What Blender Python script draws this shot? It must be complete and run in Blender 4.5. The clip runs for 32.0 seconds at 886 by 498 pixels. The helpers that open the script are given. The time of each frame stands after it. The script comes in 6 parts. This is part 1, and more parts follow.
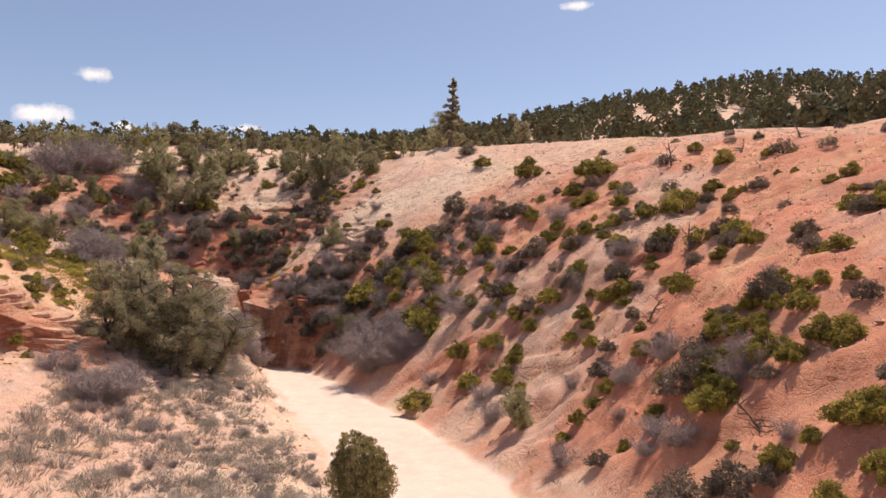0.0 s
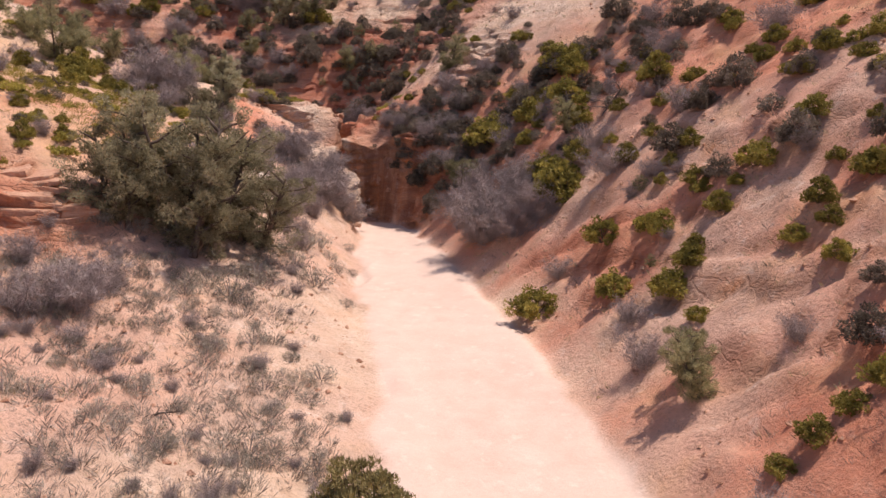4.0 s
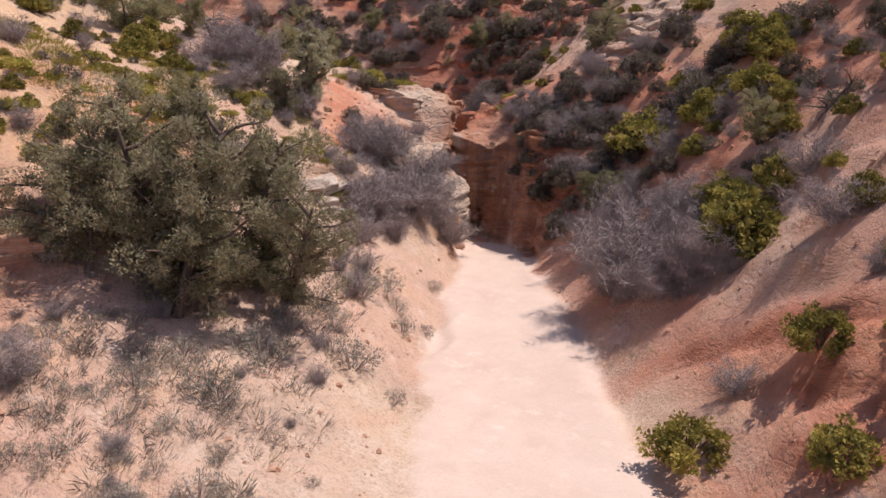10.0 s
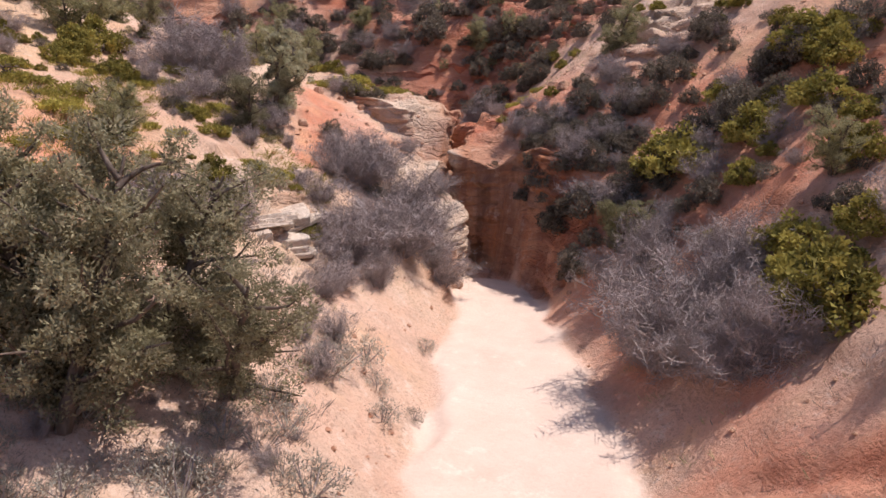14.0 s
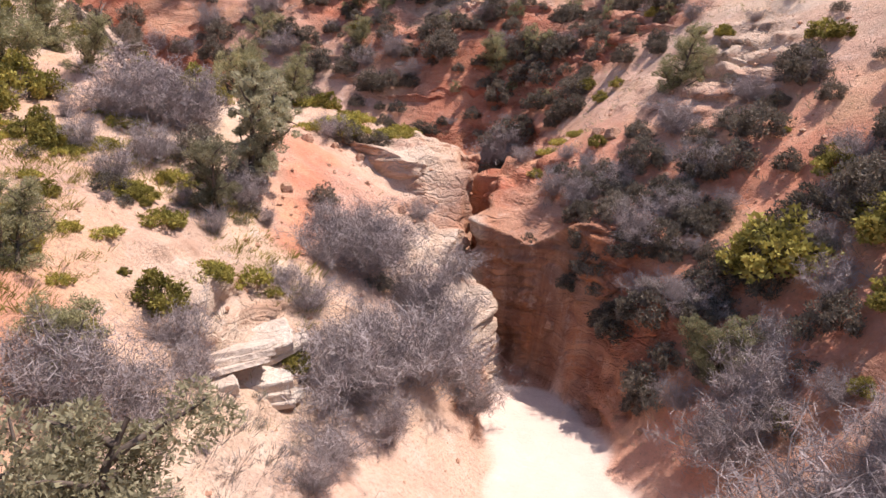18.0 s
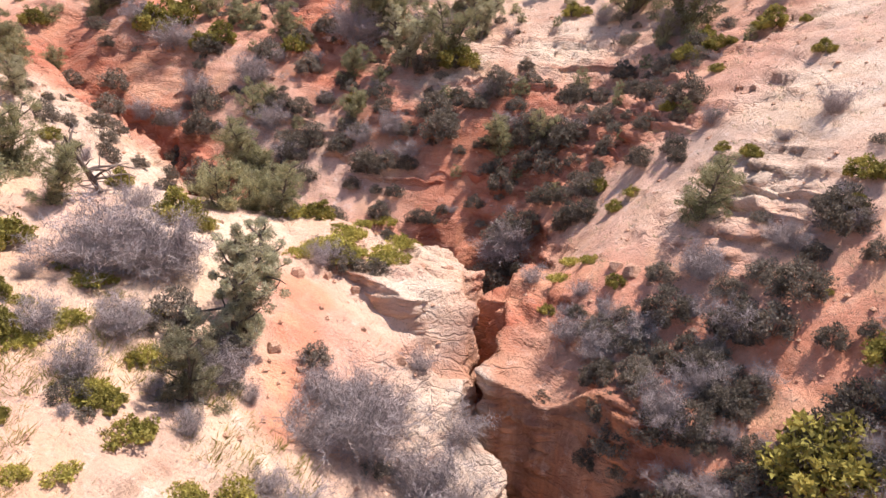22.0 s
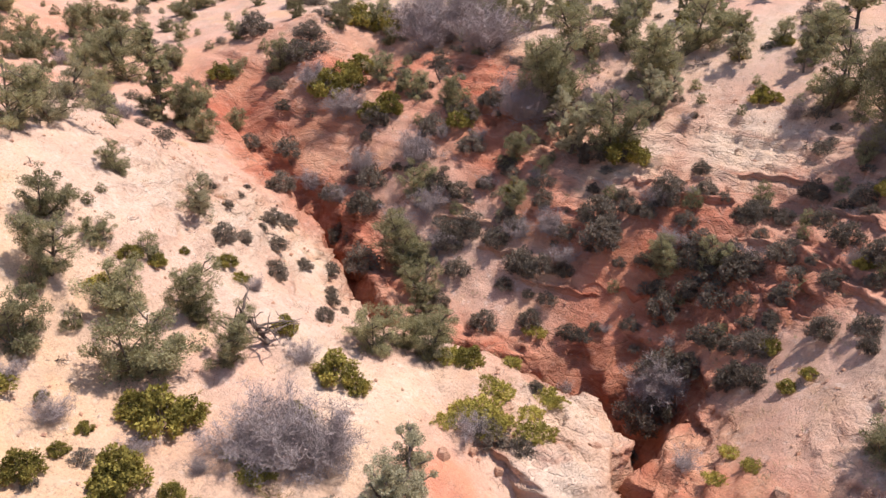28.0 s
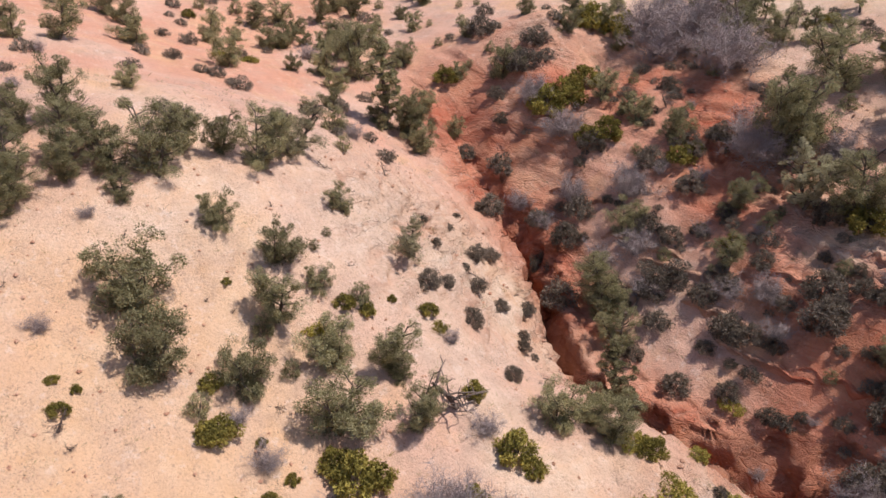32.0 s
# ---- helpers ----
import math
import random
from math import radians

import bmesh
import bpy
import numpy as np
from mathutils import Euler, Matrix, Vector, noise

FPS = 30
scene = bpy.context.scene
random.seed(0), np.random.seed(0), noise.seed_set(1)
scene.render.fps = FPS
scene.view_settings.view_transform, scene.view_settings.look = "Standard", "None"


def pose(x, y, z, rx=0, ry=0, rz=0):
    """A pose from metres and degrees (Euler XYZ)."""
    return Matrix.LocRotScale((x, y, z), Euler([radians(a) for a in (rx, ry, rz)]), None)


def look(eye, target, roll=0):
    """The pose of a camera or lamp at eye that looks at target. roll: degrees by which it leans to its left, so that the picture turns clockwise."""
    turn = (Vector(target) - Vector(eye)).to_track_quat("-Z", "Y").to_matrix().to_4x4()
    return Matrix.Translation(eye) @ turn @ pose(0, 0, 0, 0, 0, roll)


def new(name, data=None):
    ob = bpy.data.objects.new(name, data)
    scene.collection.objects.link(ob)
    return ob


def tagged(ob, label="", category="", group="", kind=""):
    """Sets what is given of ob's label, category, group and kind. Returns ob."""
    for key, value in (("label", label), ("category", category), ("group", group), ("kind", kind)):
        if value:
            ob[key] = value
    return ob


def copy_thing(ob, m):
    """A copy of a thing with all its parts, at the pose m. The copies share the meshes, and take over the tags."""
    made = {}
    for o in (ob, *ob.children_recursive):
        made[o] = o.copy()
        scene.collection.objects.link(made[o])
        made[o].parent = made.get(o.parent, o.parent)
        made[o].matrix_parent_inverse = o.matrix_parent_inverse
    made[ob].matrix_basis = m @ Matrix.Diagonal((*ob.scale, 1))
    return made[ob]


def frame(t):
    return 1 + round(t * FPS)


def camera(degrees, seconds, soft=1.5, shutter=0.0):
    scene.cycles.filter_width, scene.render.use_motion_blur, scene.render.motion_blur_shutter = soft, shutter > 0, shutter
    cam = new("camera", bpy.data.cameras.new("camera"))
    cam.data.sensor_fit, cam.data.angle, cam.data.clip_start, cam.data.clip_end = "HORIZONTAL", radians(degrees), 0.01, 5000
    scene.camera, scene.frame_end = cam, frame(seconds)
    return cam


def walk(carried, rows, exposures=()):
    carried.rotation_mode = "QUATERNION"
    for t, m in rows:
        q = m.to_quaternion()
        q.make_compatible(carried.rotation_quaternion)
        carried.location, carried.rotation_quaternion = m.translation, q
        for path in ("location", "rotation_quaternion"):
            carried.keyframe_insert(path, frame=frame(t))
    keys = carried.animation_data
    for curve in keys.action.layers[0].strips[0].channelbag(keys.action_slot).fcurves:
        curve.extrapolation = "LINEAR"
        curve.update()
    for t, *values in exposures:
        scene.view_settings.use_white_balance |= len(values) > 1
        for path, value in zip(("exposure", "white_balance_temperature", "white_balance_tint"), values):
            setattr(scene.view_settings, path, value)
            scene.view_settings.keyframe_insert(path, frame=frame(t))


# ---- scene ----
cam = camera(64.1, 32.0)
PATH = [
    (0, (2.131, 1.142, 6.989), (2.007, 3.135, 7.091), -0.3),
    (0.5, (2.223, 2.729, 7.134), (2.077, 4.724, 7.146), -0.2),
    (1, (2.272, 4.413, 7.254), (2.11, 6.405, 7.177), -0.1),
    (1.5, (2.274, 6.178, 7.406), (2.072, 8.16, 7.239), -0.0),
    (2, (2.322, 8.039, 7.499), (2.077, 10.008, 7.244), 0.1),
    (2.5, (2.313, 9.979, 7.644), (2.012, 11.93, 7.322), 0.2),
    (3, (2.39, 12.008, 7.871), (1.999, 13.935, 7.509), -0.0),
    (3.5, (2.386, 13.748, 8.011), (1.904, 15.65, 7.623), -0.1),
    (5.5, (1.819, 18.899, 8.357), (1.028, 20.683, 7.918), 0.7),
    (6, (1.693, 19.973, 8.387), (0.823, 21.717, 7.939), 0.8),
    (6.5, (1.557, 20.921, 8.373), (0.616, 22.626, 7.918), 1.0),
    (7, (1.441, 21.738, 8.383), (0.483, 23.433, 7.924), 1.1),
    (7.5, (1.344, 22.478, 8.379), (0.387, 24.173, 7.918), 1.1),
    (8, (1.198, 23.204, 8.331), (0.241, 24.9, 7.874), 1.1),
    (8.5, (0.985, 23.889, 8.4), (0.032, 25.586, 7.937), 1.1),
    (9, (0.777, 24.548, 8.448), (-0.174, 26.246, 7.985), 1.1),
    (9.5, (0.53, 25.252, 8.513), (-0.419, 26.95, 8.048), 1.1),
    (10, (0.23, 25.952, 8.558), (-0.716, 27.652, 8.094), 1.2),
    (10.5, (-0.051, 26.679, 8.587), (-0.998, 28.379, 8.125), 1.2),
    (11, (-0.337, 27.371, 8.653), (-1.283, 29.071, 8.19), 1.3),
    (11.5, (-0.503, 28.013, 8.703), (-1.454, 29.71, 8.241), 1.2),
    (12, (-0.789, 28.646, 8.753), (-1.74, 30.344, 8.29), 1.1),
    (12.5, (-1.017, 29.281, 8.804), (-1.972, 30.976, 8.342), 0.9),
    (13, (-1.412, 29.835, 8.873), (-2.36, 31.534, 8.411), 0.9),
    (13.5, (-1.609, 30.345, 9.045), (-2.562, 32.039, 8.574), 0.8),
    (14, (-2.422, 30.943, 8.994), (-3.362, 32.646, 8.528), 1.2),
    (14.5, (-2.923, 31.431, 8.972), (-3.862, 33.136, 8.512), 0.8),
    (16.5, (-5.305, 34.628, 9.789), (-6.238, 36.328, 9.3), 1.1),
    (17, (-5.897, 35.56, 10.179), (-6.83, 37.259, 9.684), 1.2),
    (17.5, (-6.468, 36.428, 10.666), (-7.4, 38.127, 10.171), 1.2),
    (18, (-7.044, 37.152, 11.272), (-7.968, 38.854, 10.772), 1.3),
    (18.5, (-7.459, 37.814, 11.855), (-8.382, 39.517, 11.355), 1.3),
    (19, (-7.84, 38.373, 12.449), (-8.76, 40.077, 11.949), 1.4),
    (19.5, (-8.153, 38.847, 13.02), (-9.072, 40.552, 12.523), 1.4),
    (20, (-8.419, 39.216, 13.572), (-9.336, 40.923, 13.076), 1.5),
    (20.5, (-8.655, 39.541, 14.087), (-9.571, 41.249, 13.593), 1.5),
    (21, (-8.894, 39.774, 14.608), (-9.806, 41.484, 14.114), 1.6),
    (21.5, (-9.117, 39.995, 15.142), (-10.026, 41.707, 14.649), 1.6),
    (22, (-9.281, 40.175, 15.795), (-10.188, 41.888, 15.303), 1.8),
    (22.5, (-9.446, 40.333, 16.484), (-10.35, 42.047, 15.991), 1.8),
    (23, (-9.588, 40.49, 17.135), (-10.49, 42.205, 16.642), 1.9),
    (23.5, (-9.736, 40.606, 17.786), (-10.635, 42.323, 17.292), 2.0),
    (24, (-9.887, 40.733, 18.419), (-10.784, 42.451, 17.925), 2.1),
    (24.5, (-10.049, 40.877, 19.066), (-10.944, 42.596, 18.571), 2.2),
    (26.5, (-10.921, 41.63, 21.775), (-11.952, 43.259, 21.245), 2.8),
    (27, (-11.083, 41.811, 22.515), (-12.182, 43.384, 21.952), 2.9),
    (27.5, (-11.301, 42.063, 23.175), (-12.464, 43.577, 22.581), 3.0),
    (28, (-11.51, 42.199, 23.91), (-12.731, 43.654, 23.283), 3.2),
    (28.5, (-11.67, 42.404, 24.606), (-12.952, 43.791, 23.947), 3.3),
    (29, (-11.846, 42.556, 25.333), (-13.181, 43.874, 24.641), 3.4),
    (29.5, (-12.042, 42.668, 26.094), (-13.426, 43.916, 25.366), 3.5),
    (30, (-12.242, 42.813, 26.779), (-13.671, 43.989, 26.02), 3.5),
    (30.5, (-12.441, 42.996, 27.491), (-13.905, 44.108, 26.703), 3.6),
    (31, (-12.666, 43.147, 28.238), (-14.149, 44.223, 27.434), 3.7),
    (31.5, (-12.917, 43.292, 28.941), (-14.426, 44.321, 28.125), 3.7),
    (32, (-13.146, 43.407, 29.691), (-14.677, 44.391, 28.862), 3.6),
]
EXPOSURES = [(0.0, 0.04, 7300, 18), (1.0, 0.0, 7450, 25), (3.0, -0.02, 7350, 25), (6.0, -0.3, 6600, 18), (9.0, -0.24, 6600, 18), (13.5, 0.0, 6600, 18), (15.0, 0.06, 6600, 18), (17.0, 0.22, 6600, 19), (19.0, 0.52, 6550, 17), (22.0, 0.6, 6550, 17), (24.0, 0.5, 6550, 17), (26.5, 0.38, 6550, 17), (28.0, 0.24, 6550, 17), (30.0, 0.05, 6550, 17), (32.0, -0.16, 6550, 17)]
walk(cam, [(t, look(eye, target, roll)) for t, eye, target, roll in PATH], EXPOSURES)

# ---- sky, sun and exposure ----
SUN_ELEVATION, SUN_HEADING = 66.5, 42.0  # degrees; heading measured from +y towards +x
world = bpy.data.worlds.new("sky")
scene.world = world
world.use_nodes = True
wn, wl = world.node_tree.nodes, world.node_tree.links
wn.clear()
sky_out = wn.new("ShaderNodeOutputWorld")
sky_bg = wn.new("ShaderNodeBackground")
sky = wn.new("ShaderNodeTexSky")
sky.sky_type = "NISHITA"
sky.sun_disc = False
sky.sun_elevation = radians(SUN_ELEVATION)
sky.sun_rotation = radians(SUN_HEADING)
sky.altitude = 1700
sky.air_density = 1.0
sky.dust_density = 2.6
sky.ozone_density = 0.7
sky_bg.inputs["Strength"].default_value = 0.15
# thin fair-weather clouds low over the skyline
sky_co = wn.new("ShaderNodeTexCoord")
cloud = wn.new("ShaderNodeTexNoise")
cloud.inputs["Scale"].default_value = 26.0
cloud.inputs["Detail"].default_value = 7.0
cloud.inputs["Roughness"].default_value = 0.6
wl.new(sky_co.outputs["Generated"], cloud.inputs["Vector"])
# small fair-weather clouds: heading, height, width and thickness in degrees
cover = None
for heading, up, wide, thick in ((-33.5, 12.1, 3.2, 1.1), (-30.2, 15.2, 2.6, 0.8), (-28.0, 11.8, 1.7, 0.8), (-19.6, 12.2, 2.3, 0.6), (-35.0, 10.2, 3.0, 0.8), (7.5, 21.5, 2.4, 0.5), (-24.5, 9.6, 3.2, 0.6), (24.0, 20.5, 1.6, 0.4)):
    h, u = radians(heading), radians(up)
    place = wn.new("ShaderNodeVectorMath")
    place.operation = "SUBTRACT"
    place.inputs[1].default_value = (math.sin(h) * math.cos(u), math.cos(h) * math.cos(u), math.sin(u))
    shape = wn.new("ShaderNodeVectorMath")
    shape.operation = "MULTIPLY"
    shape.inputs[1].default_value = (1 / radians(wide), 1 / radians(wide), 1 / radians(thick))
    size = wn.new("ShaderNodeVectorMath")
    size.operation = "LENGTH"
    fade = wn.new("ShaderNodeMapRange")
    fade.inputs["From Min"].default_value, fade.inputs["From Max"].default_value = 1.25, 0.0
    fade.inputs["To Max"].default_value = 0.62
    wl.new(sky_co.outputs["Generated"], place.inputs[0])
    wl.new(place.outputs["Vector"], shape.inputs[0])
    wl.new(shape.outputs["Vector"], size.inputs[0])
    wl.new(size.outputs["Value"], fade.inputs["Value"])
    if cover is None:
        cover = fade.outputs["Result"]
    else:
        most = wn.new("ShaderNodeMath")
        most.operation = "MAXIMUM"
        wl.new(cover, most.inputs[0])
        wl.new(fade.outputs["Result"], most.inputs[1])
        cover = most.outputs[0]
total = wn.new("ShaderNodeMath")
total.operation = "ADD"
wl.new(cover, total.inputs[0])
wl.new(cloud.outputs["Fac"], total.inputs[1])
cloud_ramp = wn.new("ShaderNodeMapRange")
cloud_ramp.inputs["From Min"].default_value, cloud_ramp.inputs["From Max"].default_value = 0.82, 1.1
cloud_ramp.inputs["To Max"].default_value = 0.9
cloud_mix = wn.new("ShaderNodeMix")
cloud_mix.data_type = "RGBA"
cloud_mix.inputs["B"].default_value = (7.0, 7.0, 7.2, 1)
wl.new(total.outputs[0], cloud_ramp.inputs["Value"])
wl.new(cloud_ramp.outputs["Result"], cloud_mix.inputs["Factor"])
wl.new(sky.outputs["Color"], cloud_mix.inputs["A"])
wl.new(cloud_mix.outputs["Result"], sky_bg.inputs["Color"])
wl.new(sky_bg.outputs["Background"], sky_out.inputs["Surface"])

sun_data = bpy.data.lights.new("sun", "SUN")
sun_data.energy = 4.8
sun_data.angle = radians(0.53)
sun_data.color = (1.0, 0.955, 0.89)
sun = new("sun", sun_data)
sun_to = Vector((math.sin(radians(SUN_HEADING)) * math.cos(radians(SUN_ELEVATION)), math.cos(radians(SUN_HEADING)) * math.cos(radians(SUN_ELEVATION)), math.sin(radians(SUN_ELEVATION))))
sun.matrix_world = look(sun_to * 300, (0, 0, 0))

# ---- materials ----
def material(name):
    m = bpy.data.materials.new(name)
    m.use_nodes = True
    nodes, links = m.node_tree.nodes, m.node_tree.links
    return m, nodes, links, nodes["Principled BSDF"]


def rgb(nodes, links, factor, a, b, mode="MIX"):
    """A mix of two colours (sockets or values) by a factor (socket or value)."""
    mix = nodes.new("ShaderNodeMix")
    mix.data_type, mix.blend_type, mix.clamp_factor = "RGBA", mode, True
    for socket, value in (("Factor", factor), ("A", a), ("B", b)):
        if isinstance(value, bpy.types.NodeSocket):
            links.new(value, mix.inputs[socket])
        else:
            mix.inputs[socket].default_value = value if socket == "Factor" else (*value, 1)
    return mix.outputs["Result"]


def grain(nodes, links, scale, detail=4.0, low=0.3, high=0.7, stretch=(1, 1, 1), rough=0.6, source=None):
    co = nodes.new("ShaderNodeTexCoord")
    mp = nodes.new("ShaderNodeMapping")
    mp.inputs["Scale"].default_value = stretch
    tex = nodes.new("ShaderNodeTexNoise")
    tex.inputs["Scale"].default_value, tex.inputs["Detail"].default_value, tex.inputs["Roughness"].default_value = scale, detail, rough
    span = nodes.new("ShaderNodeMapRange")
    span.inputs["From Min"].default_value, span.inputs["From Max"].default_value = low, high
    links.new(source or co.outputs["Object"], mp.inputs["Vector"])
    links.new(mp.outputs["Vector"], tex.inputs["Vector"])
    links.new(tex.outputs["Fac"], span.inputs["Value"])
    return span.outputs["Result"]


def math_node(nodes, links, op, a, b):
    n = nodes.new("ShaderNodeMath")
    n.operation, n.use_clamp = op, True
    for k, v in enumerate((a, b)):
        if isinstance(v, bpy.types.NodeSocket):
            links.new(v, n.inputs[k])
        else:
            n.inputs[k].default_value = v
    return n.outputs[0]


def ground_material():
    m, nodes, links, bsdf = material("desert_ground")
    a = nodes.new("ShaderNodeAttribute")
    a.attribute_name = "zone_a"
    b = nodes.new("ShaderNodeAttribute")
    b.attribute_name = "zone_b"
    sa = nodes.new("ShaderNodeSeparateColor")
    sb = nodes.new("ShaderNodeSeparateColor")
    links.new(a.outputs["Color"], sa.inputs["Color"])
    links.new(b.outputs["Color"], sb.inputs["Color"])
    rock, red, pale = sa.outputs
    sand, orange, steep = sb.outputs
    big = grain(nodes, links, 0.16, 5, 0.35, 0.65)
    mid = grain(nodes, links, 1.1, 6, 0.33, 0.67)
    fine = grain(nodes, links, 9.0, 6, 0.3, 0.7)
    grit = grain(nodes, links, 42.0, 3, 0.35, 0.65)
    # beds that swing and dip from place to place
    where = nodes.new("ShaderNodeTexCoord")
    swing = nodes.new("ShaderNodeTexNoise")
    swing.inputs["Scale"].default_value, swing.inputs["Detail"].default_value = 0.17, 3.0
    dip = nodes.new("ShaderNodeVectorMath")
    dip.operation = "MULTIPLY_ADD"
    dip.inputs[1].default_value = (3.0, 3.0, 4.5)
    links.new(where.outputs["Object"], swing.inputs["Vector"])
    links.new(swing.outputs["Color"], dip.inputs[0])
    links.new(where.outputs["Object"], dip.inputs[2])
    dipped = dip.outputs["Vector"]
    beds = grain(nodes, links, 1.0, 6, 0.36, 0.64, (0.13, 0.13, 1.7), 0.6, dipped)
    thin = grain(nodes, links, 1.0, 6, 0.47, 0.66, (0.3, 0.3, 4.0), 0.6, dipped)
    # loose pinkish soil
    soil = rgb(nodes, links, big, (0.67, 0.38, 0.27), (0.74, 0.49, 0.375))
    soil = rgb(nodes, links, math_node(nodes, links, "MULTIPLY", orange, 0.8), soil, (0.76, 0.49, 0.285))
    soil = rgb(nodes, links, math_node(nodes, links, "MULTIPLY", mid, 0.32), soil, (0.60, 0.36, 0.25))
    red_soil = rgb(nodes, links, mid, (0.56, 0.165, 0.085), (0.75, 0.335, 0.21))
    red_mask = math_node(nodes, links, "MULTIPLY", red, math_node(nodes, links, "ADD", math_node(nodes, links, "MULTIPLY", mid, 0.55), 0.7))
    soil = rgb(nodes, links, red_mask, soil, red_soil)
    # patches of orange sand, of grey crust and of trodden pale sand
    soil = rgb(nodes, links, math_node(nodes, links, "MULTIPLY", grain(nodes, links, 0.33, 5, 0.52, 0.68), 0.55), soil, (0.74, 0.44, 0.235))
    # bedded sandstone
    pink_rock = rgb(nodes, links, beds, (0.60, 0.31, 0.19), (0.76, 0.505, 0.36))
    red_rock = rgb(nodes, links, beds, (0.42, 0.075, 0.034), (0.68, 0.25, 0.145))
    stone = rgb(nodes, links, red, pink_rock, red_rock)
    stone = rgb(nodes, links, math_node(nodes, links, "MULTIPLY", thin, 0.28), stone, (0.36, 0.14, 0.08))
    # joints: broken blocks, wider than high
    co = nodes.new("ShaderNodeTexCoord")
    warp = nodes.new("ShaderNodeTexNoise")
    warp.inputs["Scale"].default_value = 0.9
    warp.inputs["Detail"].default_value = 4.0
    bend = nodes.new("ShaderNodeMix")
    bend.data_type, bend.blend_type = "RGBA", "LINEAR_LIGHT"
    bend.inputs["Factor"].default_value = 0.55
    links.new(co.outputs["Object"], warp.inputs["Vector"])
    links.new(co.outputs["Object"], bend.inputs["A"])
    links.new(warp.outputs["Color"], bend.inputs["B"])
    flat = nodes.new("ShaderNodeMapping")
    flat.inputs["Scale"].default_value = (0.55, 0.55, 1.9)
    flat.inputs["Rotation"].default_value = (0.12, 0.05, 0.5)
    cells = nodes.new("ShaderNodeTexVoronoi")
    cells.feature = "DISTANCE_TO_EDGE"
    cells.inputs["Scale"].default_value = 1.0
    links.new(bend.outputs["Result"], flat.inputs["Vector"])
    links.new(flat.outputs["Vector"], cells.inputs["Vector"])
    joint = nodes.new("ShaderNodeMapRange")
    joint.inputs["From Min"].default_value, joint.inputs["From Max"].default_value = 0.012, 0.055
    links.new(cells.outputs["Distance"], joint.inputs["Value"])
    joints = math_node(nodes, links, "MULTIPLY", math_node(nodes, links, "SUBTRACT", 1.0, joint.outputs["Result"]), math_node(nodes, links, "ADD", math_node(nodes, links, "MULTIPLY", big, 0.8), 0.1))
    stone = rgb(nodes, links, math_node(nodes, links, "MULTIPLY", joints, 0.8), stone, (0.22, 0.09, 0.055))
    ground = rgb(nodes, links, rock, soil, stone)
    ground = rgb(nodes, links, math_node(nodes, links, "MULTIPLY", pale, math_node(nodes, links, "ADD", beds, 0.5)), ground, rgb(nodes, links, mid, (0.70, 0.505, 0.365), (0.785, 0.62, 0.485)))
    ground = rgb(nodes, links, math_node(nodes, links, "MULTIPLY", grain(nodes, links, 0.42, 6, 0.47, 0.64, (1, 1, 1), 0.72), math_node(nodes, links, "SUBTRACT", 0.65, math_node(nodes, links, "MULTIPLY", math_node(nodes, links, "MAXIMUM", rock, red), 0.55))), ground, (0.50, 0.35, 0.265))
    drift = math_node(nodes, links, "MULTIPLY", orange, math_node(nodes, links, "ADD", math_node(nodes, links, "MULTIPLY", grain(nodes, links, 0.28, 5, 0.42, 0.6), 0.65), 0.12))
    ground = rgb(nodes, links, drift, ground, rgb(nodes, links, mid, (0.72, 0.45, 0.255), (0.80, 0.56, 0.36)))
    streaks = grain(nodes, links, 1.0, 5, 0.42, 0.58, (1.1, 1.1, 0.14), 0.6)
    cliff = rgb(nodes, links, beds, (0.46, 0.22, 0.12), (0.63, 0.42, 0.28))
    cliff = rgb(nodes, links, math_node(nodes, links, "MULTIPLY", grain(nodes, links, 0.7, 4, 0.52, 0.62), 0.5), cliff, (0.66, 0.48, 0.34))
    cliff = rgb(nodes, links, math_node(nodes, links, "MULTIPLY", grain(nodes, links, 0.5, 5, 0.48, 0.62, (1.3, 1.3, 1)), 0.8), cliff, (0.62, 0.25, 0.10))
    cliff = rgb(nodes, links, math_node(nodes, links, "MULTIPLY", streaks, 0.25), cliff, (0.66, 0.30, 0.135))
    cliff = rgb(nodes, links, math_node(nodes, links, "MULTIPLY", math_node(nodes, links, "SUBTRACT", 1.0, streaks), 0.75), cliff, (0.18, 0.10, 0.07))
    cliff = rgb(nodes, links, math_node(nodes, links, "MULTIPLY", joints, 0.3), cliff, (0.16, 0.07, 0.05))
    cliff = rgb(nodes, links, math_node(nodes, links, "MULTIPLY", red, 0.72), cliff, rgb(nodes, links, beds, (0.36, 0.075, 0.038), (0.62, 0.235, 0.135)))
    ground = rgb(nodes, links, math_node(nodes, links, "MULTIPLY", steep, math_node(nodes, links, "SUBTRACT", 1.0, pale)), ground, cliff)
    # pale sand of the wash
    wash = rgb(nodes, links, mid, (0.62, 0.455, 0.365), (0.69, 0.53, 0.435))
    wash = rgb(nodes, links, math_node(nodes, links, "MULTIPLY", big, 0.5), wash, (0.72, 0.56, 0.46))
    ground = rgb(nodes, links, sand, ground, wash)
    ground = rgb(nodes, links, math_node(nodes, links, "MULTIPLY", fine, math_node(nodes, links, "SUBTRACT", 0.24, math_node(nodes, links, "MULTIPLY", sand, 0.19))), ground, (0.40, 0.23, 0.15))
